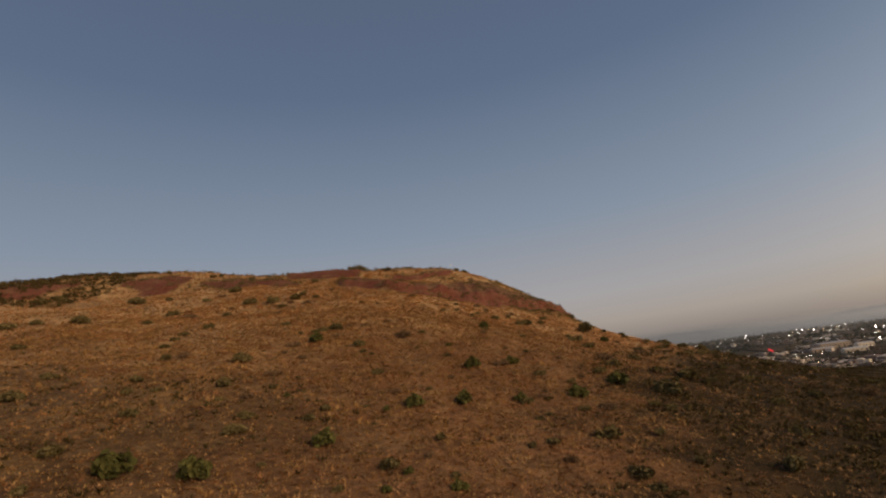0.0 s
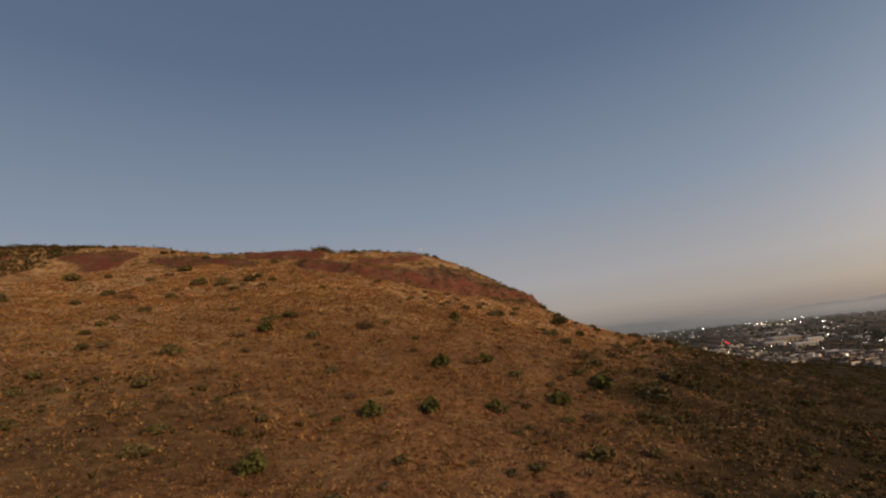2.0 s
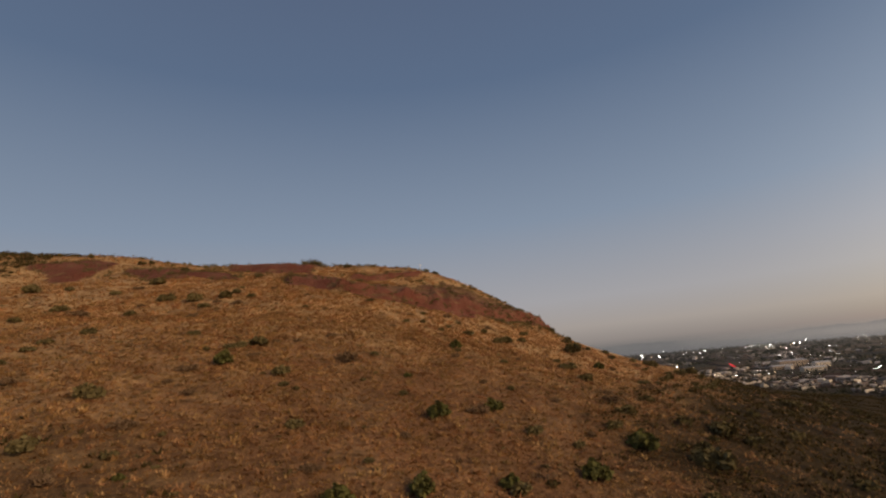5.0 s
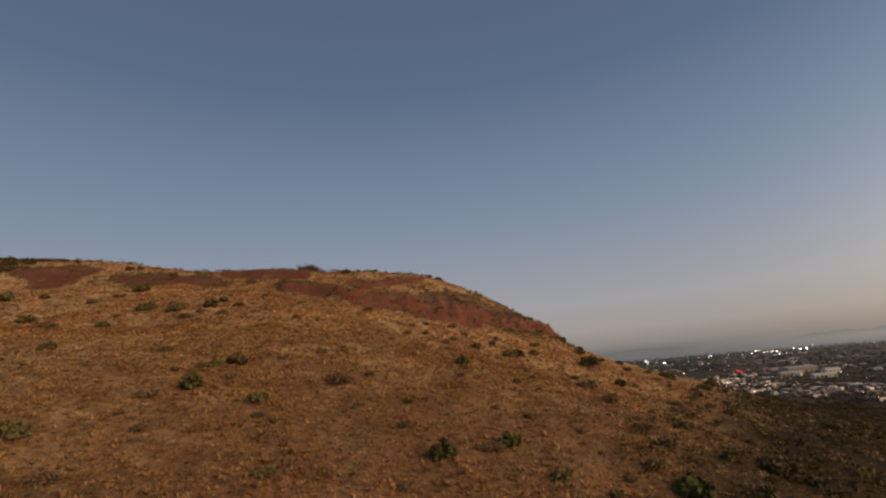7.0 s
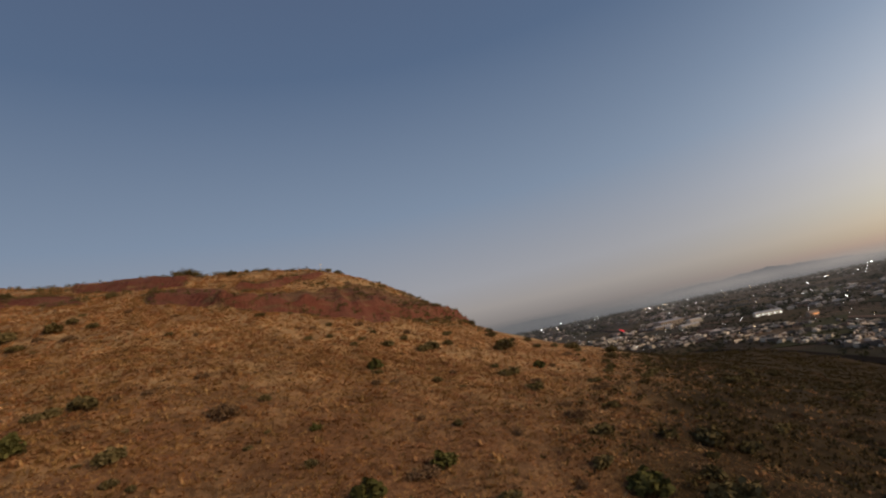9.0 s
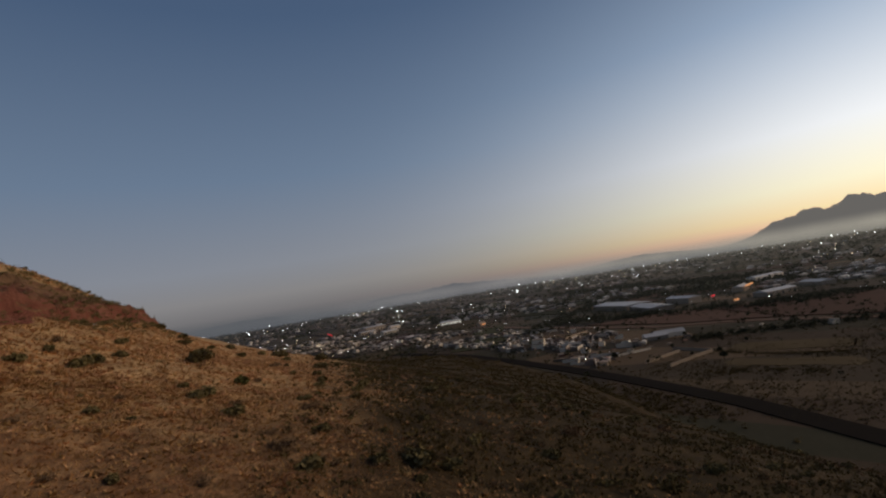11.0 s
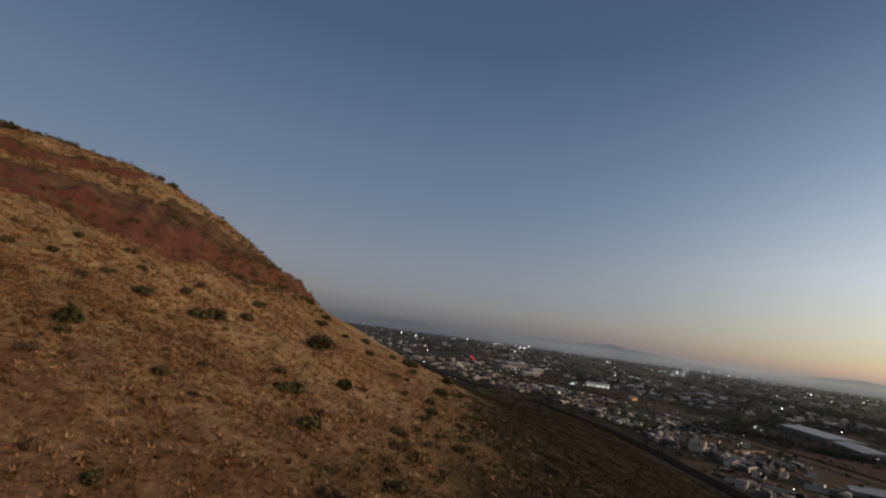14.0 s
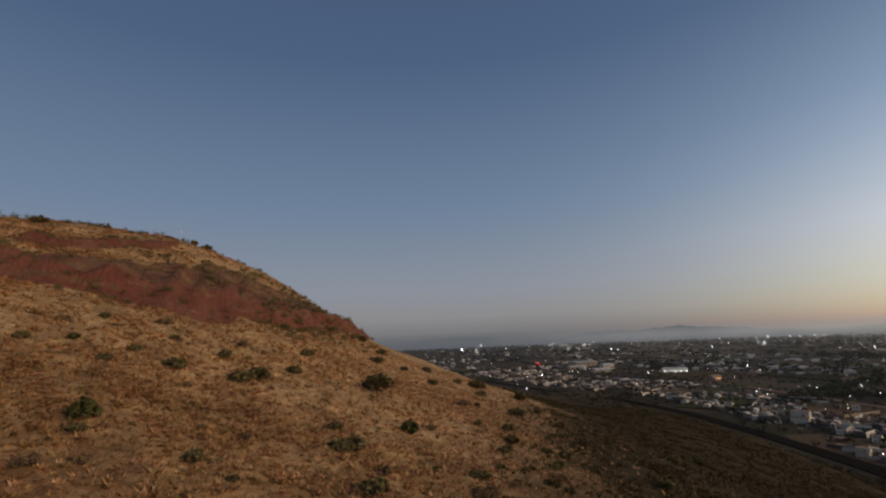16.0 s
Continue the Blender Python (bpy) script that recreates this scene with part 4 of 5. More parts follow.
def plan_height(x, y):
    """Height of the ground in the reduced size of the valley plan."""
    x, y = np.asarray(x, float), np.asarray(y, float)
    return (ground_height(HUB[0] + SPREAD * (x - HUB[0]), HUB[1] + SPREAD * (y - HUB[1])) - HUB[2]) / SPREAD + HUB[2]


def plan_ground(x, y):
    return float(plan_height(np.array([x]), np.array([y]))[0])


def valley_bushes(*given):
    return far_bushes(*given, height=plan_height)


# ---- valley: roads and fields ----
def ribbon(name, pts, width, z, mat, label, category):
    """A flat strip with thickness along a line of ground points."""
    bm = bmesh.new()
    rows = []
    for i, p in enumerate(pts):
        a, b = Vector(pts[max(0, i - 1)]), Vector(pts[min(len(pts) - 1, i + 1)])
        d = (b - a).normalized()
        nrm = Vector((-d.y, d.x)) * width / 2
        q = Vector(p)
        rows.append([bm.verts.new((q.x + s * nrm.x, q.y + s * nrm.y, h)) for s, h in ((-1, 0), (-1, z), (1, z), (1, 0))])
    for r0, r1 in zip(rows, rows[1:]):
        for k in range(3):
            bm.faces.new((r0[k], r0[k + 1], r1[k + 1], r1[k]))
    bmesh.ops.recalc_face_normals(bm, faces=bm.faces)
    ob = part(name, bm, mat, None)
    return tagged(ob, label, category, kind="structure")


ribbon("road", [(150, 60), (180, 101), (192, 122), (207, 150), (224, 185), (247, 238), (270, 300), (285, 380), (280, 480), (285, 600), (330, 800)], 8.5, 0.3, M_ASPHALT, "dark road along the foot of the hill", "road")
ribbon("road_2", [(330, 40), (352, 120), (356, 150), (352, 190), (372, 258), (400, 330), (440, 430), (470, 540), (500, 700), (560, 1000)], 8, 0.3, M_DIRT, "pale dirt road between field and town", "road")
ribbon("road_3", [(470, 720), (445, 730), (500, 845), (620, 1150), (900, 1900)], 14, 0.3, M_ASPHALT, "dark highway across the valley", "road")
ribbon("road_4", [(640, 130), (785, 149), (1100, 162), (1404, 179), (2300, 230)], 14, 0.3, M_ASPHALT, "dark avenue into the far town", "road")


def field(name, corners, z, mat, label):
    bm = bmesh.new()
    top = [bm.verts.new((x, y, z)) for x, y in corners]
    low = [bm.verts.new((x, y, -0.5)) for x, y in corners]
    bm.faces.new(top)
    for k in range(4):
        bm.faces.new((top[k], low[k], low[(k + 1) % 4], top[(k + 1) % 4]))
    bmesh.ops.recalc_face_normals(bm, faces=bm.faces)
    return tagged(part(name, bm, mat, None), label, "field", kind="structure")


field("field", ((385, 262), (362, 185), (362, 120), (440, 190)), 0.60, M_FIELD_RED, "bare reddish ploughed field")
field("field", ((362, 118), (350, 60), (480, 60), (440, 186)), 0.58, M_FIELD_RED, "bare dark brown field")
field("field", ((305, 70), (262, 60), (262, -40), (330, -20)), 0.56, M_FIELD_GREEN, "dull green field with dark furrows")
def fallow_strip(x, y, l, w, turn, z, seed, label):
    """A field with a worn, uneven outline."""
    r = random.Random(seed)
    c, q = math.cos(turn), math.sin(turn)
    bm = bmesh.new()
    top = []
    for k in range(64):
        a = 2 * math.pi * k / 64
        u, v = (math.copysign(abs(f) ** 0.35, f) for f in (math.cos(a), math.sin(a)))
        u, v = u * l / 2 + r.uniform(-1.2, 1.2), v * w / 2 + 0.9 * math.sin(5 * a + seed) + r.uniform(-0.7, 0.7)
        top.append(bm.verts.new((x + u * c - v * q, y + u * q + v * c, z)))
    bm.faces.new(top)
    low = [bm.verts.new((p.co.x, p.co.y, 0.0)) for p in top]
    for k in range(64):
        bm.faces.new((top[k], low[k], low[(k + 1) % 64], top[(k + 1) % 64]))
    bmesh.ops.recalc_face_normals(bm, faces=bm.faces)
    return tagged(part("field", bm, M_FIELD_TAN, None), label, "field", kind="structure")


fallow_strip(273, 103, 48, 20, 1.62, 0.12, 1, "fallow straw-brown strip beside the walled plot")
fallow_strip(238, 98, 46, 14, 1.55, 0.10, 2, "fallow straw-brown strip near the road")
field("field", ((560, 380), (500, 350), (520, 440), (600, 470)), 0.6, M_FIELD_GREEN, "dull green field beyond the houses")
field("field", ((520, 480), (430, 440), (450, 520), (560, 600)), 0.6, M_FIELD_TAN, "bare brown field beyond the houses")


g = np.random.RandomState(310)
for k in range(22):
    a, r = radians(8 + 58 * g.rand()), 430 + 900 * g.rand() ** 1.4
    x, y, turn = r * math.cos(a), r * math.sin(a) + 40, 0.9 + 0.25 * g.randn() + (k % 3 == 0) * 1.57
    l, w = 40 + 70 * g.rand(), 10 + 22 * g.rand()
    c, s = math.cos(turn), math.sin(turn)
    field("field", [(x + p * l * c - q * w * s, y + p * l * s + q * w * c) for p, q in ((-1, -1), (1, -1), (1, 1), (-1, 1))], 0.40 + 0.008 * k, (M_FIELD_TAN, M_FIELD_RED, M_FIELD_GREEN)[k % 3], ("bare tan stubble field in the valley", "ploughed brown field in the valley", "dull green field in the valley")[k % 3])


def plot_edges():
    """Hedges of dry weeds between the plots beside the road."""
    g = np.random.RandomState(301)
    rows = []
    for k in range(9):
        x0, y0 = 190 + 11 * k, 118 + 2.0 * k
        n = 70
        v = g.rand(n)
        rows.append(np.column_stack([x0 - 16 * v + g.randn(n) * 0.8, y0 - 95 * v + g.randn(n) * 0.8, 0.2 + 0.4 * g.rand(n), 0.2 + 0.3 * g.rand(n)])[g.rand(n) < 0.75])
    for k in range(5):
        n = 80
        u = g.rand(n)
        rows.append(np.column_stack([172 + 120 * u, 112 - 22 * k + 6 * u + g.randn(n) * 0.8, 0.2 + 0.4 * g.rand(n), 0.2 + 0.3 * g.rand(n)])[g.rand(n) < 0.6])
    return np.vstack(rows)


valley_bushes("field_weeds", "dry weeds along the edges of the plots", plot_edges(), 302, M_SCRUB, 3, 9, 0.48)
x, y, g = scatter(26000, 165, 330, -30, 150, 303, lambda a, b: np.clip(0.25 + 0.8 * wave(a, b, 14.0, 304) + 0.4 * wave(a, b, 4.0, 305), 0, 1) * (plan_height(a, b) < 3))
tufts("valley_grass", x, y, 0.5 + 0.5 * g.rand(len(x)), 0.25 + 0.4 * g.rand(len(x)), 5, M_SCRUB, "withered grass on the fallow plots", 306, height=plan_height)


# ---- valley: houses ----
def house(seed, w, d, h, wall_mat, label, storeys=1, tank=False, lamp=False, pitched=False):
    e = thing("house", label, "house", "houses at the foot of the hill")
    bm = bmesh.new()
    box(bm, -w / 2, w / 2, -d / 2, d / 2, -0.3, h)
    if storeys == 2:
        box(bm, -w / 2 + 0.01, w * 0.15, -d / 2 + 0.01, d / 2 - 0.01, h - 0.1, h * 1.85)
    part("wall", bm, wall_mat, e)
    bm = bmesh.new()
    if pitched:
        v = [bm.verts.new(p) for p in ((-w / 2 - .4, -d / 2 - .4, h), (w / 2 + .4, -d / 2 - .4, h), (w / 2 + .4, d / 2 + .4, h), (-w / 2 - .4, d / 2 + .4, h), (-w / 2 - .4, 0, h + d * 0.22), (w / 2 + .4, 0, h + d * 0.22))]
        for f in ((0, 1, 5, 4), (2, 3, 4, 5), (1, 2, 5), (3, 0, 4), (3, 2, 1, 0)):
            bm.faces.new([v[k] for k in f])
    else:
        box(bm, -w / 2 - 0.12, w / 2 + 0.12, -d / 2 - 0.12, d / 2 + 0.12, h, h + 0.22)
        if storeys == 2:
            box(bm, -w / 2 - 0.1, w * 0.15 + 0.12, -d / 2 - 0.1, d / 2 + 0.1, h * 1.85, h * 1.85 + 0.2)
    part("roof", bm, M_ROOF if not pitched else M_BRICK, e)
    boxed("door", (-0.5 + w * 0.2, 0.5 + w * 0.2, -d / 2 - 0.06, -d / 2 + 0.1, 0, 2.1), M_DOOR, e)
    for k in range(2 * storeys):
        x = -w * 0.3 if k % 2 == 0 else -w * 0.02
        z = 0.95 + (h - 0.1) * (k // 2)
        boxed("window", (x - 0.65, x + 0.65, -d / 2 - 0.05, -d / 2 + 0.1, z, z + 1.2), M_WINDOW_LIT if lamp and k == 0 else M_GLASS, e)
        boxed("window", (-w / 2 - 0.05, -w / 2 + 0.1, x * d / w - 0.6, x * d / w + 0.6, z, z + 1.2), M_GLASS, e)
    if tank:
        bm = bmesh.new()
        bmesh.ops.create_cone(bm, cap_ends=True, segments=12, radius1=0.6, radius2=0.5, depth=1.3, matrix=Matrix.Translation((w * 0.3, d * 0.2, h + 0.85)))
        tank_ob = part("water_tank", bm, M_DOOR, e, "dark round roof water tank")
        bm = bmesh.new()
        bmesh.ops.create_cone(bm, cap_ends=True, segments=12, radius1=0.3, radius2=0.25, depth=0.15, matrix=Matrix.Translation((w * 0.3, d * 0.2, h + 1.57)))
        part("lid", bm, M_GREY, tank_ob)
    return e


HOUSES = [
    house(1, 9, 8, 3.0, M_WHITE, "white flat-roofed one-storey house"),
    house(2, 10, 8, 3.0, M_WHITE, "white flat-roofed two-storey house", 2, True),
    house(3, 8, 7, 2.9, M_GREY, "grey concrete-block house with a flat roof", 1, True),
    house(4, 11, 7, 3.2, M_TAN, "tan rendered house with a flat roof"),
    house(5, 9, 8, 3.0, M_BRICK, "unplastered brick house with a flat roof", 1, True),
    house(6, 10, 9, 3.0, M_GREY, "grey two-storey house with a flat roof", 2),
    house(7, 11, 8, 3.0, M_TAN, "tan house with a tiled pitched roof", 1, False, False, True),
    house(8, 9, 8, 3.0, M_WHITE, "white house with one lit window", 1, False, True),
]
h_used = set()


def put_house(kind, x, y, turn, size=1.0):
    m = pose(x, y, plan_ground(x, y) - 0.05, 0, 0, turn) @ Matrix.Scale(size, 4)
    if kind in h_used:
        copy_thing(HOUSES[kind], m)
    else:
        h_used.add(kind)
        HOUSES[kind].matrix_world = m


rng = random.Random(8)
FRONT = ((180, 210, 241, 298, 361, 434, 515, 600, 740), (232, 250, 267, 292, 314, 310, 300, 310, 326))
BACK = ((170, 200, 279, 408, 537, 736), (300, 326, 366, 408, 398, 403))
put_house(1, 291, 249, 205)
town = [(291, 249)]
y = 178.0
while y < 735:
    x0, x1 = float(np.interp(y, *FRONT)), float(np.interp(y, *BACK))
    x = x0 + rng.uniform(0, 8)
    while x < x1:
        px, py = x + rng.uniform(-3, 3), y + rng.uniform(-4, 4)
        if rng.random() < 0.82 and min(math.hypot(px - a, py - b) for a, b in town) > 7.5 and not (310 < px < 355 and 236 < py < 254):
            put_house(rng.choice((2, 3, 4, 6, 0, 3, 4, 6, 0, 7, 3, 1, 2, 5, 0)), px, py, rng.choice((20, 200, 110, 290)) + rng.uniform(-12, 12), rng.uniform(0.38, 0.54))
            town.append((px, py))
        x += rng.uniform(8.5, 13)
    y += rng.uniform(10, 13.5) * (1 + (y - 180) / 900)
for x, y in ((292, 155), (298, 151), (286, 161), (308, 138), (314, 135), (331, 131), (337, 127), (326, 135), (332, 172), (324, 112), (319, 119), (327, 93), (334, 98), (256, 178), (262, 173), (277, 168), (247, 187), (306, 158)):
    put_house(rng.randrange(8), x, y, 150 + rng.uniform(-15, 15), rng.uniform(0.42, 0.6))


# ---- valley: warehouses, walls ----
def warehouse(x, y, turn, l, w, h, wall_mat, roof_mat, label, lit_front=False, bays=5):
    e = thing("warehouse", label, "warehouse", "", pose(x, y, 0, 0, 0, turn))
    boxed("wall", (-l / 2, l / 2, -w / 2, w / 2, -0.3, h), wall_mat, e)
    bm = bmesh.new()
    n = max(1, round(w / 22))
    for k in range(n):
        y0, y1 = -w / 2 + w / n * k, -w / 2 + w / n * (k + 1)
        v = [bm.verts.new(p) for p in ((-l / 2 - .3, y0, h + 0.02), (l / 2 + .3, y0, h + 0.02), (l / 2 + .3, y1, h + 0.02), (-l / 2 - .3, y1, h + 0.02), (-l / 2 - .3, (y0 + y1) / 2, h + 1.6), (l / 2 + .3, (y0 + y1) / 2, h + 1.6))]
        for f in ((0, 1, 5, 4), (2, 3, 4, 5), (1, 2, 5), (3, 0, 4)):
            bm.faces.new([v[q] for q in f])
    part("roof", bm, roof_mat, e)
    for k in range(bays):
        cx = -l / 2 + l * (k + 0.5) / bays
        boxed("door" if k % 2 == 0 else "window", (cx - l / bays * 0.18, cx + l / bays * 0.18, -w / 2 - 0.08, -w / 2 + 0.2, 0 if k % 2 == 0 else h * 0.5, h * 0.68), M_WINDOW_LIT if lit_front else M_GLASS, e)
    return e


warehouse(503, 284, 58, 60, 30, 4.5, M_GREY, M_SHEET, "long grey factory hall with sheet metal roofs")
warehouse(462, 238, 46, 44, 22, 4, M_GREY, M_SHEET, "low pale factory block beside the grey hall")
warehouse(500, 222, 60, 30, 14, 5, M_GREY, M_SHEET, "grey factory hall with a lit front", True, 6)
warehouse(311, 170, 130, 17, 7, 2.6, M_WHITE, M_SHEET, "pale sheet-roofed warehouse near the road", False, 7)
warehouse(303, 175, 130, 13, 6, 2.2, M_GREY, M_SHEET, "low grey shed with a ribbed roof")
warehouse(566, 188, 0, 26, 10, 4.5, M_TAN, M_SHEET, "floodlit hall with orange light on its front", False, 5)
warehouse(690, 190, -25, 48, 12, 4, M_WHITE, M_SHEET, "long pale hall among dark trees")
warehouse(502, 148, -28, 34, 14, 3.6, M_GREY, M_SHEET, "wide grey hall behind trees")
warehouse(548, 124, 45, 26, 14, 3.6, M_GREY, M_SHEET, "grey hall with a curved-looking sheet roof")
warehouse(517, 726, -8, 38, 24, 7, M_TAN, M_SHEET, "large beige distribution hall", False, 11)
warehouse(470, 678, -8, 26, 8, 4, M_TAN, M_SHEET, "long low tan shed")
warehouse(519, 672, -10, 18, 10, 4.5, M_WHITE, M_SHEET, "white boxy hall beside the highway", False, 9)
warehouse(502, 531, -30, 28, 9, 4.5, M_WHITE, M_SHEET, "brightly lit row of shops", True, 9)
warehouse(454, 605, -10, 24, 9, 4, M_WHITE, M_SHEET, "long white low hall")
warehouse(446, 428, -15, 9, 6, 4, M_TAN, M_ROOF, "small orange-lit kiosk building")


def wall_run(a, b, h, mat, label):
    a, b = Vector(a), Vector(b)
    d = b - a
    e = thing("boundary_wall", label, "wall", "", pose(*((a + b) / 2), 0.0, 0, 0, math.degrees(math.atan2(d.y, d.x))))
    l = d.length
    boxed("panel", (-l / 2, l / 2, -0.09, 0.09, -0.3, h), mat, e)
    boxed("coping", (-l / 2 - 0.05, l / 2 + 0.05, -0.13, 0.13, h, h + 0.09), M_ROOF, e)
    for k in range(int(l / 5) + 1):
        x = -l / 2 + min(l, 5.0 * k)
        boxed("pillar", (x - 0.12, x + 0.12, -0.15, 0.15, -0.3, h + 0.05), mat, e)
    return e


wall_run((230, 141), (262, 133), 1.35, M_TAN, "long pale block wall round an empty plot")
wall_run((262, 133), (270, 154), 1.3, M_TAN, "pale block wall at the side of a plot")
wall_run((237, 155), (263, 148), 1.2, M_TAN, "broken tan wall with rubble")
wall_run((316, 246), (348, 243), 1.5, M_TAN, "long plain wall beside the houses")
wall_run((250, 180), (272, 166), 1.2, M_WHITE, "pale yard wall near the road")

# ---- valley: lamps and signs ----
def street_lamp(mat, label):
    e = thing("street_lamp", label, "street lamp", "street lamps in the valley")
    bm = bmesh.new()
    limb(bm, (0, 0, -0.3), (0, 0, 6.2), 0.09, 0.06, 6)
    limb(bm, (0, 0, 6.15), (1.1, 0, 6.5), 0.05, 0.04, 5)
    part("pole", bm, M_POLE, e)
    boxed("head", (0.8, 1.5, -0.28, 0.28, 6.35, 6.75), mat, e, 0.05, "glowing lamp head")
    return e


LAMPS = [street_lamp(M_LAMP, "lit white street lamp on a steel pole"), street_lamp(M_LAMP_WARM, "lit warm street lamp on a steel pole")]
l_used = set()


def put_lamp(kind, x, y, turn, size=1.0):
    m = pose(x, y, plan_ground(x, y), 0, 0, turn) @ Matrix.Scale(size, 4)
    if kind in l_used:
        copy_thing(LAMPS[kind], m)
    else:
        l_used.add(kind)
        LAMPS[kind].matrix_world = m


rng = random.Random(12)
for k in range(165):
    y = 175 + 560 * rng.random() ** 0.8
    x = rng.uniform(float(np.interp(y, *FRONT)), float(np.interp(y, *BACK)) + (30 if y < 300 else 160))
    put_lamp(0 if rng.random() < 0.8 else 1, x, y, rng.uniform(0, 360), rng.uniform(0.42, 0.65))
for x, y in ((470, 205), (478, 200), (486, 214), (492, 206), (515, 205), (522, 200), (528, 207), (540, 196), (552, 192), (600, 186), (612, 190), (640, 175), (655, 180), (445, 300), (450, 305), (430, 380), (560, 260), (575, 300)):
    put_lamp(0, x, y, rng.uniform(0, 360), rng.uniform(0.8, 1.3))
for k in range(26):
    s = k / 25
    put_lamp(1 if k % 3 else 0, 700 + 760 * s ** 1.4 + rng.uniform(-8, 8), 146 + 36 * s + rng.uniform(-6, 6), rng.uniform(0, 360), 0.6 + 0.9 * s)


def far_lights(name, mat, count, seed, label):
    """Lamps of the far town, past counting: little lanterns in one mesh."""
    g = np.random.RandomState(seed)
    r = 420 + 2700 * g.rand(count) ** 1.4
    az = np.radians(-35 + 110 * g.rand(count))
    az += np.radians(5) * np.round(g.randn(count))
    x, y = r * np.cos(az), r * np.sin(az) + 50
    keep = (plan_height(x, y) < 1.0)
    keep &= wave(x, y, 90.0, 74) > 0.05
    x, y, r = x[keep], y[keep], r[keep]
    s = (0.055 + 0.16 * g.rand(len(x)) ** 3) * (r / 650)
    z = 5 + 3 * g.rand(len(x))
    corner = np.array([(-1, -1, -1), (1, -1, -1), (1, 1, -1), (-1, 1, -1), (-1, -1, 1), (1, -1, 1), (1, 1, 1), (-1, 1, 1)], float)
    v = (np.stack([x, y, z], -1)[:, None] + corner[None] * s[:, None, None]).reshape(-1, 3)
    q = np.array([(0, 1, 5, 4), (1, 2, 6, 5), (2, 3, 7, 6), (3, 0, 4, 7), (4, 5, 6, 7), (3, 2, 1, 0)])
    f = (np.arange(len(x))[:, None, None] * 8 + q[None]).reshape(-1, 4)
    me = bpy.data.meshes.new(name)
    me.from_pydata(v.tolist(), [], f.tolist())
    me.materials.append(mat)
    return tagged(new(name, me), label, "lights", kind="stuff")


far_lights("town_lights", M_LAMP, 1500, 71, "white lamps scattered over the far town")
for k in range(85):
    a, r = radians(rng.uniform(48, 66)), rng.uniform(700, 1250)
    put_lamp(0 if rng.random() < 0.75 else 1, r * math.cos(a), r * math.sin(a) + 40, rng.uniform(0, 360), rng.uniform(0.5, 0.95))
far_lights("town_lights", M_LAMP_WARM, 380, 72, "warm lamps scattered over the far town")


def sign(x, y, z, turn, l, h, mat, label):
    e = thing("lit_sign", label, "sign", "", pose(x, y, 0, 0, 0, turn))
    boxed("panel", (-l / 2, l / 2, -0.3, 0.3, z, z + h), mat, e, 0.05)
    for s in (-0.35, 0.35):
        boxed("post", (l * s - 0.2, l * s + 0.2, 0.31, 0.7, -0.3, z + h * 0.8), M_POLE, e)
    return e


sign(472, 786, 4.0, 62, 95, 1.6, M_SIGN_RED, "long red illuminated strip beside the highway")
sign(566, 180, 4.5, 0, 30, 1.6, M_SIGN_ORANGE, "orange illuminated fascia of a hall")
sign(515, 200, 2.0, -20, 5, 1.2, M_SIGN_RED, "red illuminated sign in the factory yard")
sign(445, 424, 2.0, -15, 5, 1.2, M_SIGN_ORANGE, "small orange illuminated box")
sign(470, 170, 1.0, -20, 6, 1.2, M_SIGN_ORANGE, "small orange illuminated sign by the road")


# ---- valley: trees and far town ----
def valley_keep(x, y):
    plots = (x < 335) & (y < 165)
    return (plan_height(x, y) < 1.2) * np.where(plots, 0.06, 1.0) * np.clip(0.35 + 0.3 * smooth((np.hypot(x, y) - 420) / 200) + 0.8 * wave(x, y, 60.0, 51) + 0.5 * wave(x, y, 17.0, 52), 0, 1)


valley_bushes("valley_trees", "dark tree rows and groves between the houses", spots_where(10500, 205, 720, 10, 800, 53, valley_keep, 0.8, 3.2, 1.2, 3.2), 54, M_FAR_LEAF, 3, 6, 0.62, "trees")
valley_bushes("far_trees", "dark groves over the far valley floor", spots_where(10000, 500, 3600, -700, 3300, 55, lambda a, b: valley_keep(a, b) * (np.hypot(a, b) > 650), 4.0, 12.0, 4.0, 9.0), 56, M_FAR_LEAF, 3, 5, 0.66, "trees")


def tree_belt(points, count, spread, seed, r0, r1, h0, h1):
    """Spots along a line of ground points, thinned unevenly."""
    g = np.random.RandomState(seed)
    p = np.array(points, float)
    t = g.rand(count) * (len(p) - 1.001)
    i = t.astype(int)
    q = p[i] + (p[i + 1] - p[i]) * (t - i)[:, None] + spread * g.randn(count, 2)
    q = q[wave(q[:, 0], q[:, 1], 3.0 * spread, seed + 1) > -0.35]
    n = len(q)
    return np.column_stack([q, r0 + (r1 - r0) * g.rand(n) ** 2, h0 + (h1 - h0) * g.rand(n)])


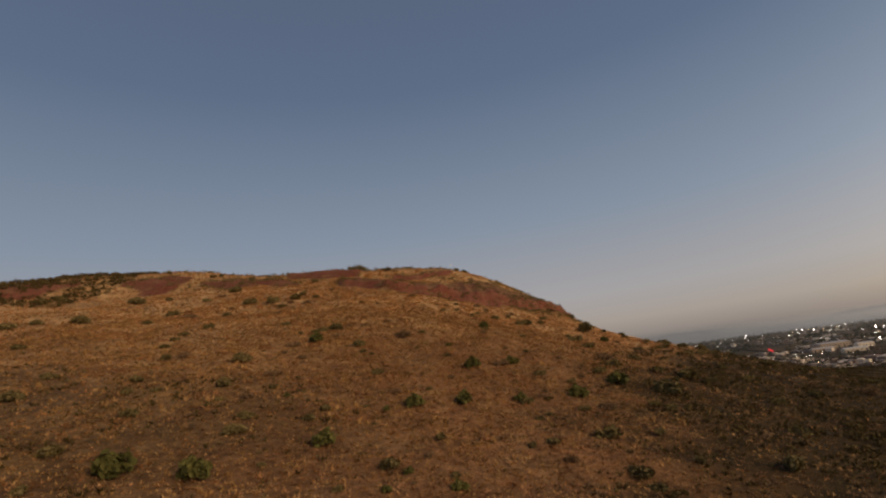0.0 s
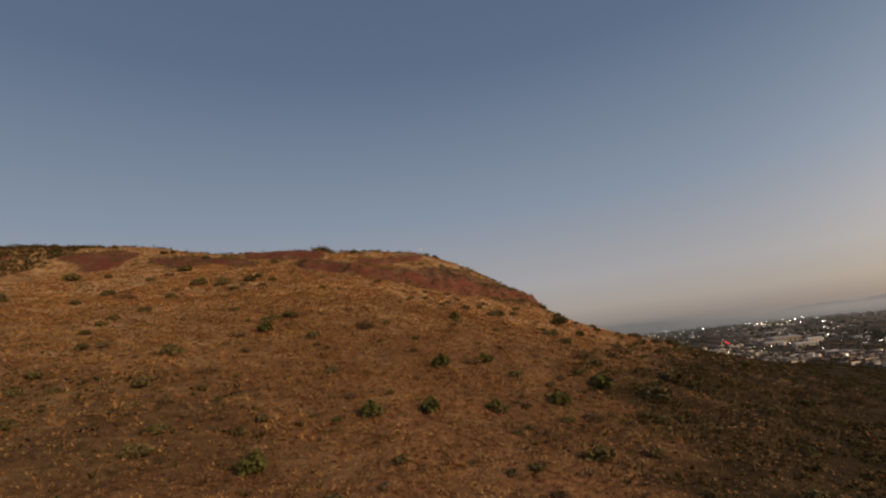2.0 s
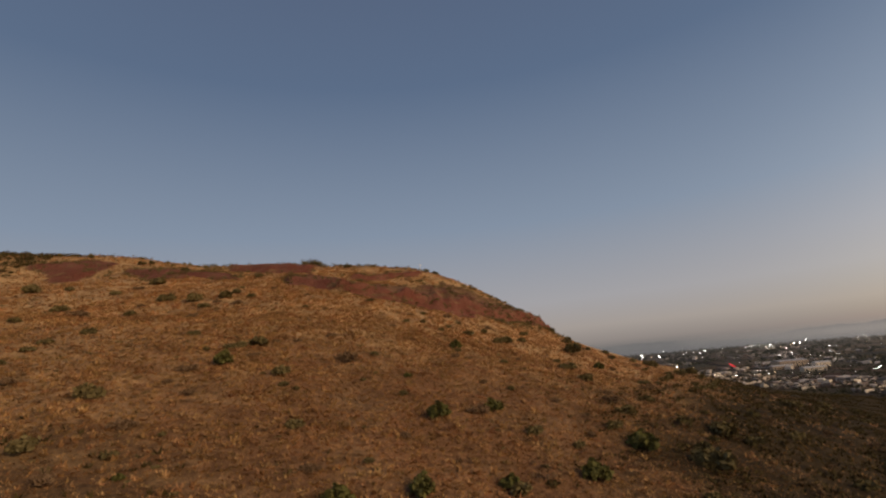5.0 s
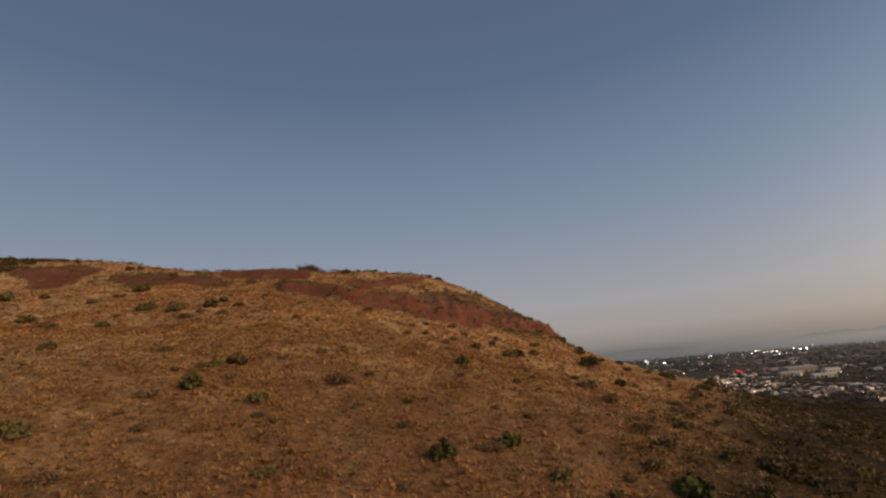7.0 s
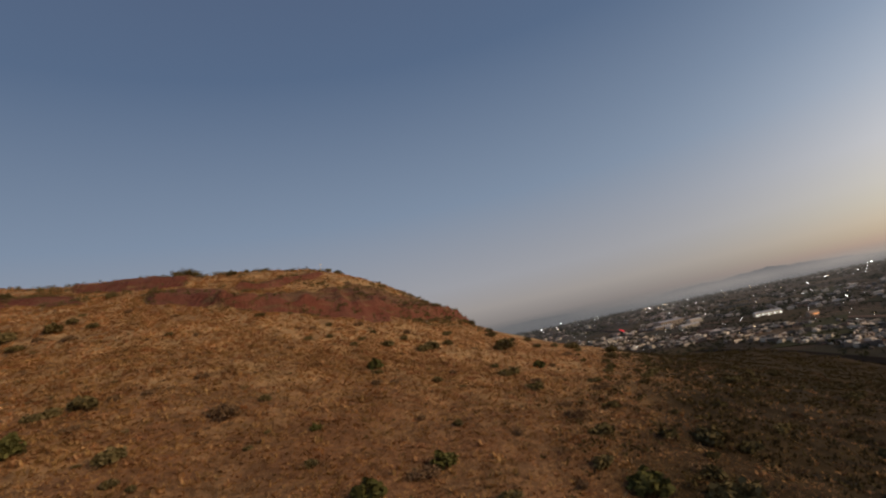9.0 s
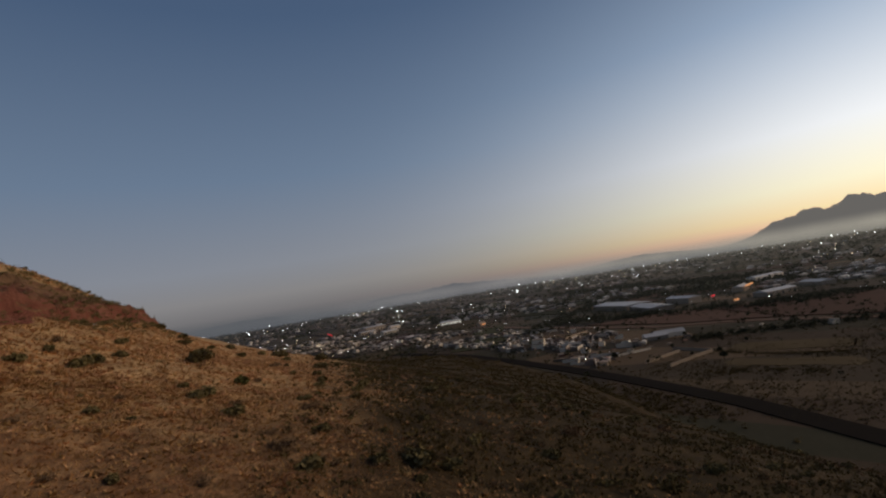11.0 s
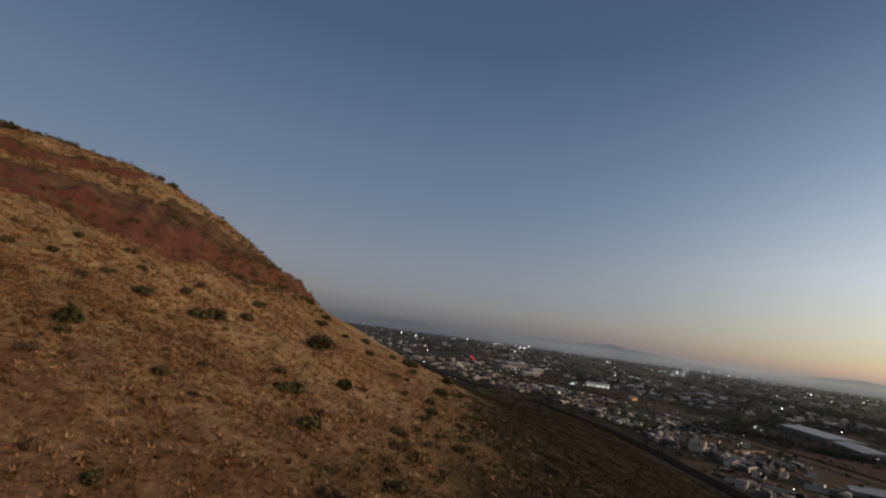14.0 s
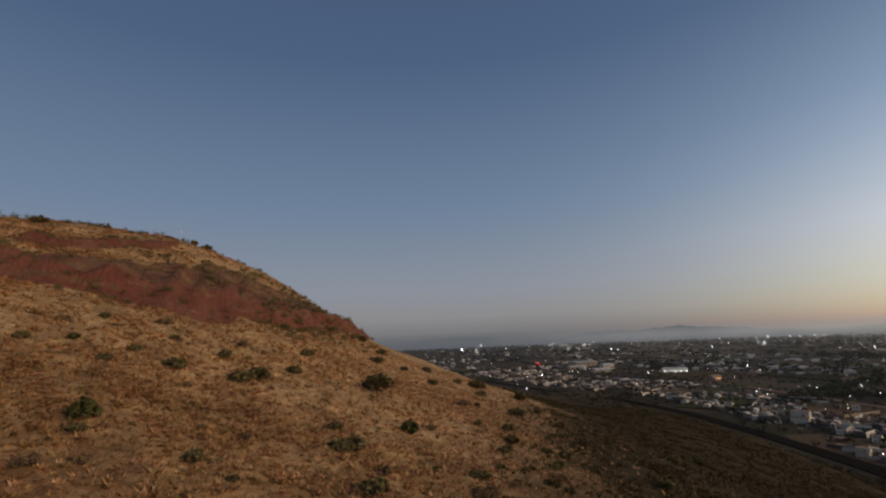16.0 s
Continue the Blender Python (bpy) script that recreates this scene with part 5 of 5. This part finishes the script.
valley_bushes("tree_belts", "dark belts of trees round the factory halls and houses", np.vstack([
    tree_belt(((395, 300), (430, 285), (418, 258), (416, 230), (424, 205), (440, 173)), 420, 6.0, 501, 1.4, 3.6, 1.8, 4.2),
    tree_belt(((448, 172), (425, 148), (450, 121), (467, 94), (490, 60)), 420, 9.0, 503, 1.4, 3.6, 1.8, 4.0),
    tree_belt(((298, 152), (302, 141), (317, 122), (321, 103), (335, 84), (345, 50)), 260, 4.0, 505, 0.8, 2.4, 1.2, 2.8),
    tree_belt(((560, 330), (640, 320), (600, 250), (640, 190), (640, 120)), 500, 16.0, 507, 2.0, 4.5, 2.2, 4.6),
    tree_belt(((891, 606), (870, 473), (838, 360), (747, 254), (710, 176), (713, 112)), 900, 26.0, 509, 2.5, 6.0, 3.0, 6.0),
    tree_belt(((359, 298), (437, 322), (494, 328), (540, 345)), 300, 7.0, 511, 1.2, 3.2, 1.6, 3.4),
]), 513, M_FAR_LEAF, 4, 8, 0.55, "trees")
valley_bushes("hedges", "low dark hedges between the fallow strips", np.vstack([
    tree_belt(((262, 131), (255, 116), (253, 103), (253, 90), (256, 76)), 420, 0.9, 515, 0.3, 1.0, 0.25, 0.7),
    tree_belt(((216, 121), (223, 114), (225, 107), (223, 96), (222, 87)), 420, 2.4, 517, 0.3, 1.0, 0.2, 0.6),
]), 519, M_SCRUB, 4, 8, 0.5, "hedge")
foot_line = np.array([(176, 106), (188, 126), (203, 154), (219, 188), (242, 240), (262, 300), (275, 380), (270, 480)], float)
g = np.random.RandomState(57)
tt = g.rand(1900) * 6.99
ii = tt.astype(int)
fp = foot_line[ii] + (foot_line[ii + 1] - foot_line[ii]) * (tt - ii)[:, None] + g.randn(1900, 2) * 13.0 + np.array((-10.0, 4.0))
road_x = np.interp(fp[:, 1], (60, 101, 122, 150, 185, 238, 300, 380, 480), (150, 180, 192, 207, 224, 247, 270, 285, 280))
fp = fp[(np.abs(fp[:, 0] - road_x) > 8.5) | (plan_height(fp[:, 0], fp[:, 1]) > 1.3)]
valley_bushes("roadside_scrub", "dark brown scrub along the foot of the hill", np.column_stack([fp, 0.5 + 1.2 * g.rand(len(fp)), 0.35 + 0.8 * g.rand(len(fp))]), 58, M_SCRUB, 3, 8, 0.48, "scrub")


def valley_tree(seed, tall, wide):
    r = np.random.RandomState(seed)
    e = thing("tree", "dark broadleaf tree among the valley houses", "tree", "trees among the houses")
    bm = bmesh.new()
    limb(bm, (0, 0, -0.3), (0, 0, tall * 0.45), 0.22, 0.14, 7)
    n = 10
    ang = np.linspace(0, 6.28, n, endpoint=False) + r.rand(n)
    q = 0.2 + 0.55 * r.rand(n)
    cen = np.stack([np.cos(ang) * wide * q, np.sin(ang) * wide * q, tall * (0.5 + 0.35 * r.rand(n))], -1)
    for c in cen:
        limb(bm, (0, 0, tall * 0.4), tuple(c), 0.09, 0.03)
    part("trunk", bm, M_BARK, e)
    crown = new("crown", leaves_mesh("valley_tree_crown", r, cen, wide * (0.3 + 0.2 * r.rand(n)), 70, 0.45, M_FAR_LEAF))
    crown.parent = e
    return e


V_TREES = [valley_tree(201, 5.5, 2.6), valley_tree(202, 7.0, 2.2), valley_tree(203, 4.0, 2.4)]
rng = random.Random(31)
for k in range(120):
    y = 120 + 560 * rng.random() ** 1.2
    x = rng.uniform(float(np.interp(y, *FRONT)), float(np.interp(y, *BACK)) + 25)
    m = pose(x, y, plan_ground(x, y), 0, 0, rng.uniform(0, 360)) @ Matrix.Scale(rng.uniform(0.4, 0.8), 4)
    if k < 3:
        V_TREES[k].matrix_world = m
    else:
        copy_thing(V_TREES[k % 3], m)


def far_town(count, seed):
    """Blocks of the far town, past counting: small hipped boxes in one mesh."""
    g = np.random.RandomState(seed)
    r = 560 + 2300 * g.rand(count) ** 1.3
    az = np.radians(-30 + 100 * g.rand(count))
    x, y = r * np.cos(az), r * np.sin(az) + 40
    ok = (plan_height(x, y) < 1.0) & (wave(x, y, 120.0, 81) > 0.08)
    x, y = x[ok], y[ok]
    n = len(x)
    w, d, h = 2.2 + 6 * g.rand(n) ** 3, 2 + 2.5 * g.rand(n), 1.8 + 1.8 * g.rand(n) ** 2
    t = g.rand(n) * 0.4 + (g.rand(n) > 0.5) * 1.57 + 0.5
    c, s = np.cos(t), np.sin(t)
    base = [(-1, -1, 0), (1, -1, 0), (1, 1, 0), (-1, 1, 0), (-1, -1, 1), (1, -1, 1), (1, 1, 1), (-1, 1, 1), (-0.6, 0, 1.22), (0.6, 0, 1.22)]
    v = np.zeros((n, 10, 3))
    for k, (a, b, e) in enumerate(base):
        v[:, k, 0], v[:, k, 1], v[:, k, 2] = x + a * w * c - b * d * s, y + a * w * s + b * d * c, e * h
    q = [(0, 1, 5, 4), (1, 2, 6, 5), (2, 3, 7, 6), (3, 0, 4, 7), (4, 5, 9, 8), (6, 7, 8, 9)]
    tri = [(5, 6, 9), (7, 4, 8)]
    f = [tuple(k * 10 + i for i in p) for k in range(n) for p in q + tri]
    ob = mesh_object("far_town", v.reshape(-1, 3).tolist(), f, M_TOWN)
    return tagged(ob, "pale low buildings of the far town", "town", kind="stuff")


def yard_sheds(count, seed):
    """Sheds, lean-tos, low walls and stored goods between the houses, past counting."""
    g = np.random.RandomState(seed)
    y = 176 + 560 * g.rand(count) ** 1.3
    x0, x1 = np.interp(y, *FRONT), np.interp(y, *BACK)
    x = x0 + (x1 - x0) * g.rand(count)
    lone = (wave(x, y, 22.0, 83) > -0.2)
    x, y = x[lone], y[lone]
    n = len(x)
    wall = g.rand(n) < 0.3
    w, d, h = np.where(wall, 2.5 + 5 * g.rand(n), 0.7 + 1.6 * g.rand(n)), np.where(wall, 0.12, 0.6 + 1.1 * g.rand(n)), 0.8 + 1.5 * g.rand(n)
    t = 0.35 + (g.rand(n) > 0.5) * 1.57 + 0.2 * g.randn(n)
    c, s = np.cos(t), np.sin(t)
    v = np.zeros((n, 8, 3))
    for k, (a, b, e) in enumerate(((-1, -1, 0), (1, -1, 0), (1, 1, 0), (-1, 1, 0), (-1, -1, 1), (1, -1, 1), (1, 1, 1.18), (-1, 1, 1.18))):
        v[:, k, 0], v[:, k, 1], v[:, k, 2] = x + a * w * c - b * d * s, y + a * w * s + b * d * c, e * h
    q = [(0, 1, 5, 4), (1, 2, 6, 5), (2, 3, 7, 6), (3, 0, 4, 7), (4, 5, 6, 7)]
    f = [tuple(k * 8 + i for i in p) for k in range(n) for p in q]
    return tagged(mesh_object("yard_sheds", v.reshape(-1, 3).tolist(), f, M_TOWN), "pale sheds and low yard walls between the houses", "sheds", kind="stuff")


m_, t_, b_ = material("town_blocks")
isl = t_.nodes.new("ShaderNodeNewGeometry")
rp = ramp(t_, [(0.0, (0.06, 0.052, 0.045)), (0.40, (0.19, 0.148, 0.112)), (0.62, (0.25, 0.160, 0.108)), (0.74, (0.58, 0.48, 0.36)), (1.0, (0.80, 0.68, 0.53))])
t_.links.new(isl.outputs["Random Per Island"], rp.inputs[0])
t_.links.new(rp.outputs[0], b_.inputs["Base Color"])
M_TOWN = m_
far_town(4600, 82)
yard_sheds(1500, 84)


# spread the plan to its true size
to_valley = Matrix.Translation(HUB) @ Matrix.Scale(SPREAD, 4) @ Matrix.Translation(-Vector(HUB))
for ob in set(bpy.data.objects) - BEFORE_VALLEY:
    if ob.parent is None:
        ob.matrix_basis = to_valley @ ob.matrix_basis


# ---- distance: mountains and ground mist ----
def ring(name, radius, az0, az1, steps, bottom, top, mat, label):
    """A curved upright band far behind everything; top gives its height over the azimuth."""
    v, f = [], []
    for k in range(steps + 1):
        a = az0 + (az1 - az0) * k / steps
        x, y = radius * math.cos(radians(a)), radius * math.sin(radians(a)) + 50
        v += [(x, y, bottom), (x, y, top(a))]
    for k in range(steps):
        f.append((2 * k, 2 * k + 1, 2 * k + 3, 2 * k + 2))
    return tagged(mesh_object(name, v, f, mat), label, "backdrop", kind="structure")


def bump_line(az, peaks):
    return sum(h * math.exp(-((az - a) / w) ** 2) for a, w, h in peaks)


def rough_line(az):
    return 0.10 * math.sin(az * 2.1) + 0.07 * math.sin(az * 5.3 + 1) + 0.04 * math.sin(az * 11.7 + 2)


# mountains glow by themselves; haze and its light are put into the colour
M_MOUNT_FAR = lit("painted_haze_far_mountain", (0.195, 0.172, 0.150), 1.0)
M_MOUNT = lit("painted_haze_mountain", (0.128, 0.126, 0.134), 1.0)
R_M = 4650.0
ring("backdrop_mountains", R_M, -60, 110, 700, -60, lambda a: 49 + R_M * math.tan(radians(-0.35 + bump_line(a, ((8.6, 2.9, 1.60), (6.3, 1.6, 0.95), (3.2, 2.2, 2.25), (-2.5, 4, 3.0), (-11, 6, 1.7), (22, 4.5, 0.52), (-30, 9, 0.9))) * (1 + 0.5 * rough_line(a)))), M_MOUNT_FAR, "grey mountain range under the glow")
R_N = 4500.0
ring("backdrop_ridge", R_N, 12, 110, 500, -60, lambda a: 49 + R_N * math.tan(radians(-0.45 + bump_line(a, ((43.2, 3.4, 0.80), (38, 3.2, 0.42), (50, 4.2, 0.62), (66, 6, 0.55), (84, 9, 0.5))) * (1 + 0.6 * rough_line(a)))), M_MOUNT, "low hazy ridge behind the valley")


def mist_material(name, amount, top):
    """Thin ground mist as self-lit haze, painted brighter towards the glow, thinning out upwards."""
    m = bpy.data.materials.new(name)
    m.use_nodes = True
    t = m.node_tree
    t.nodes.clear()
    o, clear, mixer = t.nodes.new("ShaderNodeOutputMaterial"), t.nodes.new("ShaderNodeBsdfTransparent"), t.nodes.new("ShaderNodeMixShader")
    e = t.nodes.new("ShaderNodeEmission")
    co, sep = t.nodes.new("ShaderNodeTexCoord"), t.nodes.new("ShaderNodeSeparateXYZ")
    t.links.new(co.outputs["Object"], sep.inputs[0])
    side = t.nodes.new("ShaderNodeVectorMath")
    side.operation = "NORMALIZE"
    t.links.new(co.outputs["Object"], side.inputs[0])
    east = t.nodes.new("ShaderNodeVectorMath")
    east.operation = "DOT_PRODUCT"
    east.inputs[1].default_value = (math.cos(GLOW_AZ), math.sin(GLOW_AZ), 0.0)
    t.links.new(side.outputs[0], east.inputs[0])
    # dusk glow put into the mist's own emission, brighter and warmer to the east
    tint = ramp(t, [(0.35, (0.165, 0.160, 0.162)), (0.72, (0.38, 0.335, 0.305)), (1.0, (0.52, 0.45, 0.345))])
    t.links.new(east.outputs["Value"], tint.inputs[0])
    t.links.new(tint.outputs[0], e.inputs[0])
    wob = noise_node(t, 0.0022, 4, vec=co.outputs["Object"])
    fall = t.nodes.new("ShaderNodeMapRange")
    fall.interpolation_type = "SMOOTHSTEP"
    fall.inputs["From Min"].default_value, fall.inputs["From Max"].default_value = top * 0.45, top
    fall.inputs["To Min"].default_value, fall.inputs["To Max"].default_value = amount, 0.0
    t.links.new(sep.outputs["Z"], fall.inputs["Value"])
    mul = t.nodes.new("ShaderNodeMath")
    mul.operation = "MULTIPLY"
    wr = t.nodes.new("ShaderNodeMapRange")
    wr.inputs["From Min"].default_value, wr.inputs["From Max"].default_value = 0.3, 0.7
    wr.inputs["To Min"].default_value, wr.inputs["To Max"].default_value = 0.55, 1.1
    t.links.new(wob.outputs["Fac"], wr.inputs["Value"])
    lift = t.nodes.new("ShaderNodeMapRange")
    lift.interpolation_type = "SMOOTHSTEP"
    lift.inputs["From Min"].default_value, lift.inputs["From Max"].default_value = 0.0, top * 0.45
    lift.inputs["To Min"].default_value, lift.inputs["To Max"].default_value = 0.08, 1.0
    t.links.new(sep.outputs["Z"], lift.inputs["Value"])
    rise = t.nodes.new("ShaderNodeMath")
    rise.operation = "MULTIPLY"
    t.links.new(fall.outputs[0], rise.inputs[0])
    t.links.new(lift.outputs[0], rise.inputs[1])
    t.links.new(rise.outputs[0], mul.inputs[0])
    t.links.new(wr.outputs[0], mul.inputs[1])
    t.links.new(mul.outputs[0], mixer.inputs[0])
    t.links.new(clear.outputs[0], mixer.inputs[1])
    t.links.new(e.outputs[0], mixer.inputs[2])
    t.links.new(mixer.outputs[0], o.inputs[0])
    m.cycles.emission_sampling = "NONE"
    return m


# sheets of self-lit haze; the nearer ones pale the valley floor
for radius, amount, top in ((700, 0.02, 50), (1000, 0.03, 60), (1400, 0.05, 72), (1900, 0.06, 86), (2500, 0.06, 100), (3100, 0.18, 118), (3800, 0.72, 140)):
    ob = ring("backdrop_mist", radius, -60, 110, 120, -1, lambda a: top + 2, mist_material("glowing_ground_mist", amount, top), "thin grey mist over the far valley")
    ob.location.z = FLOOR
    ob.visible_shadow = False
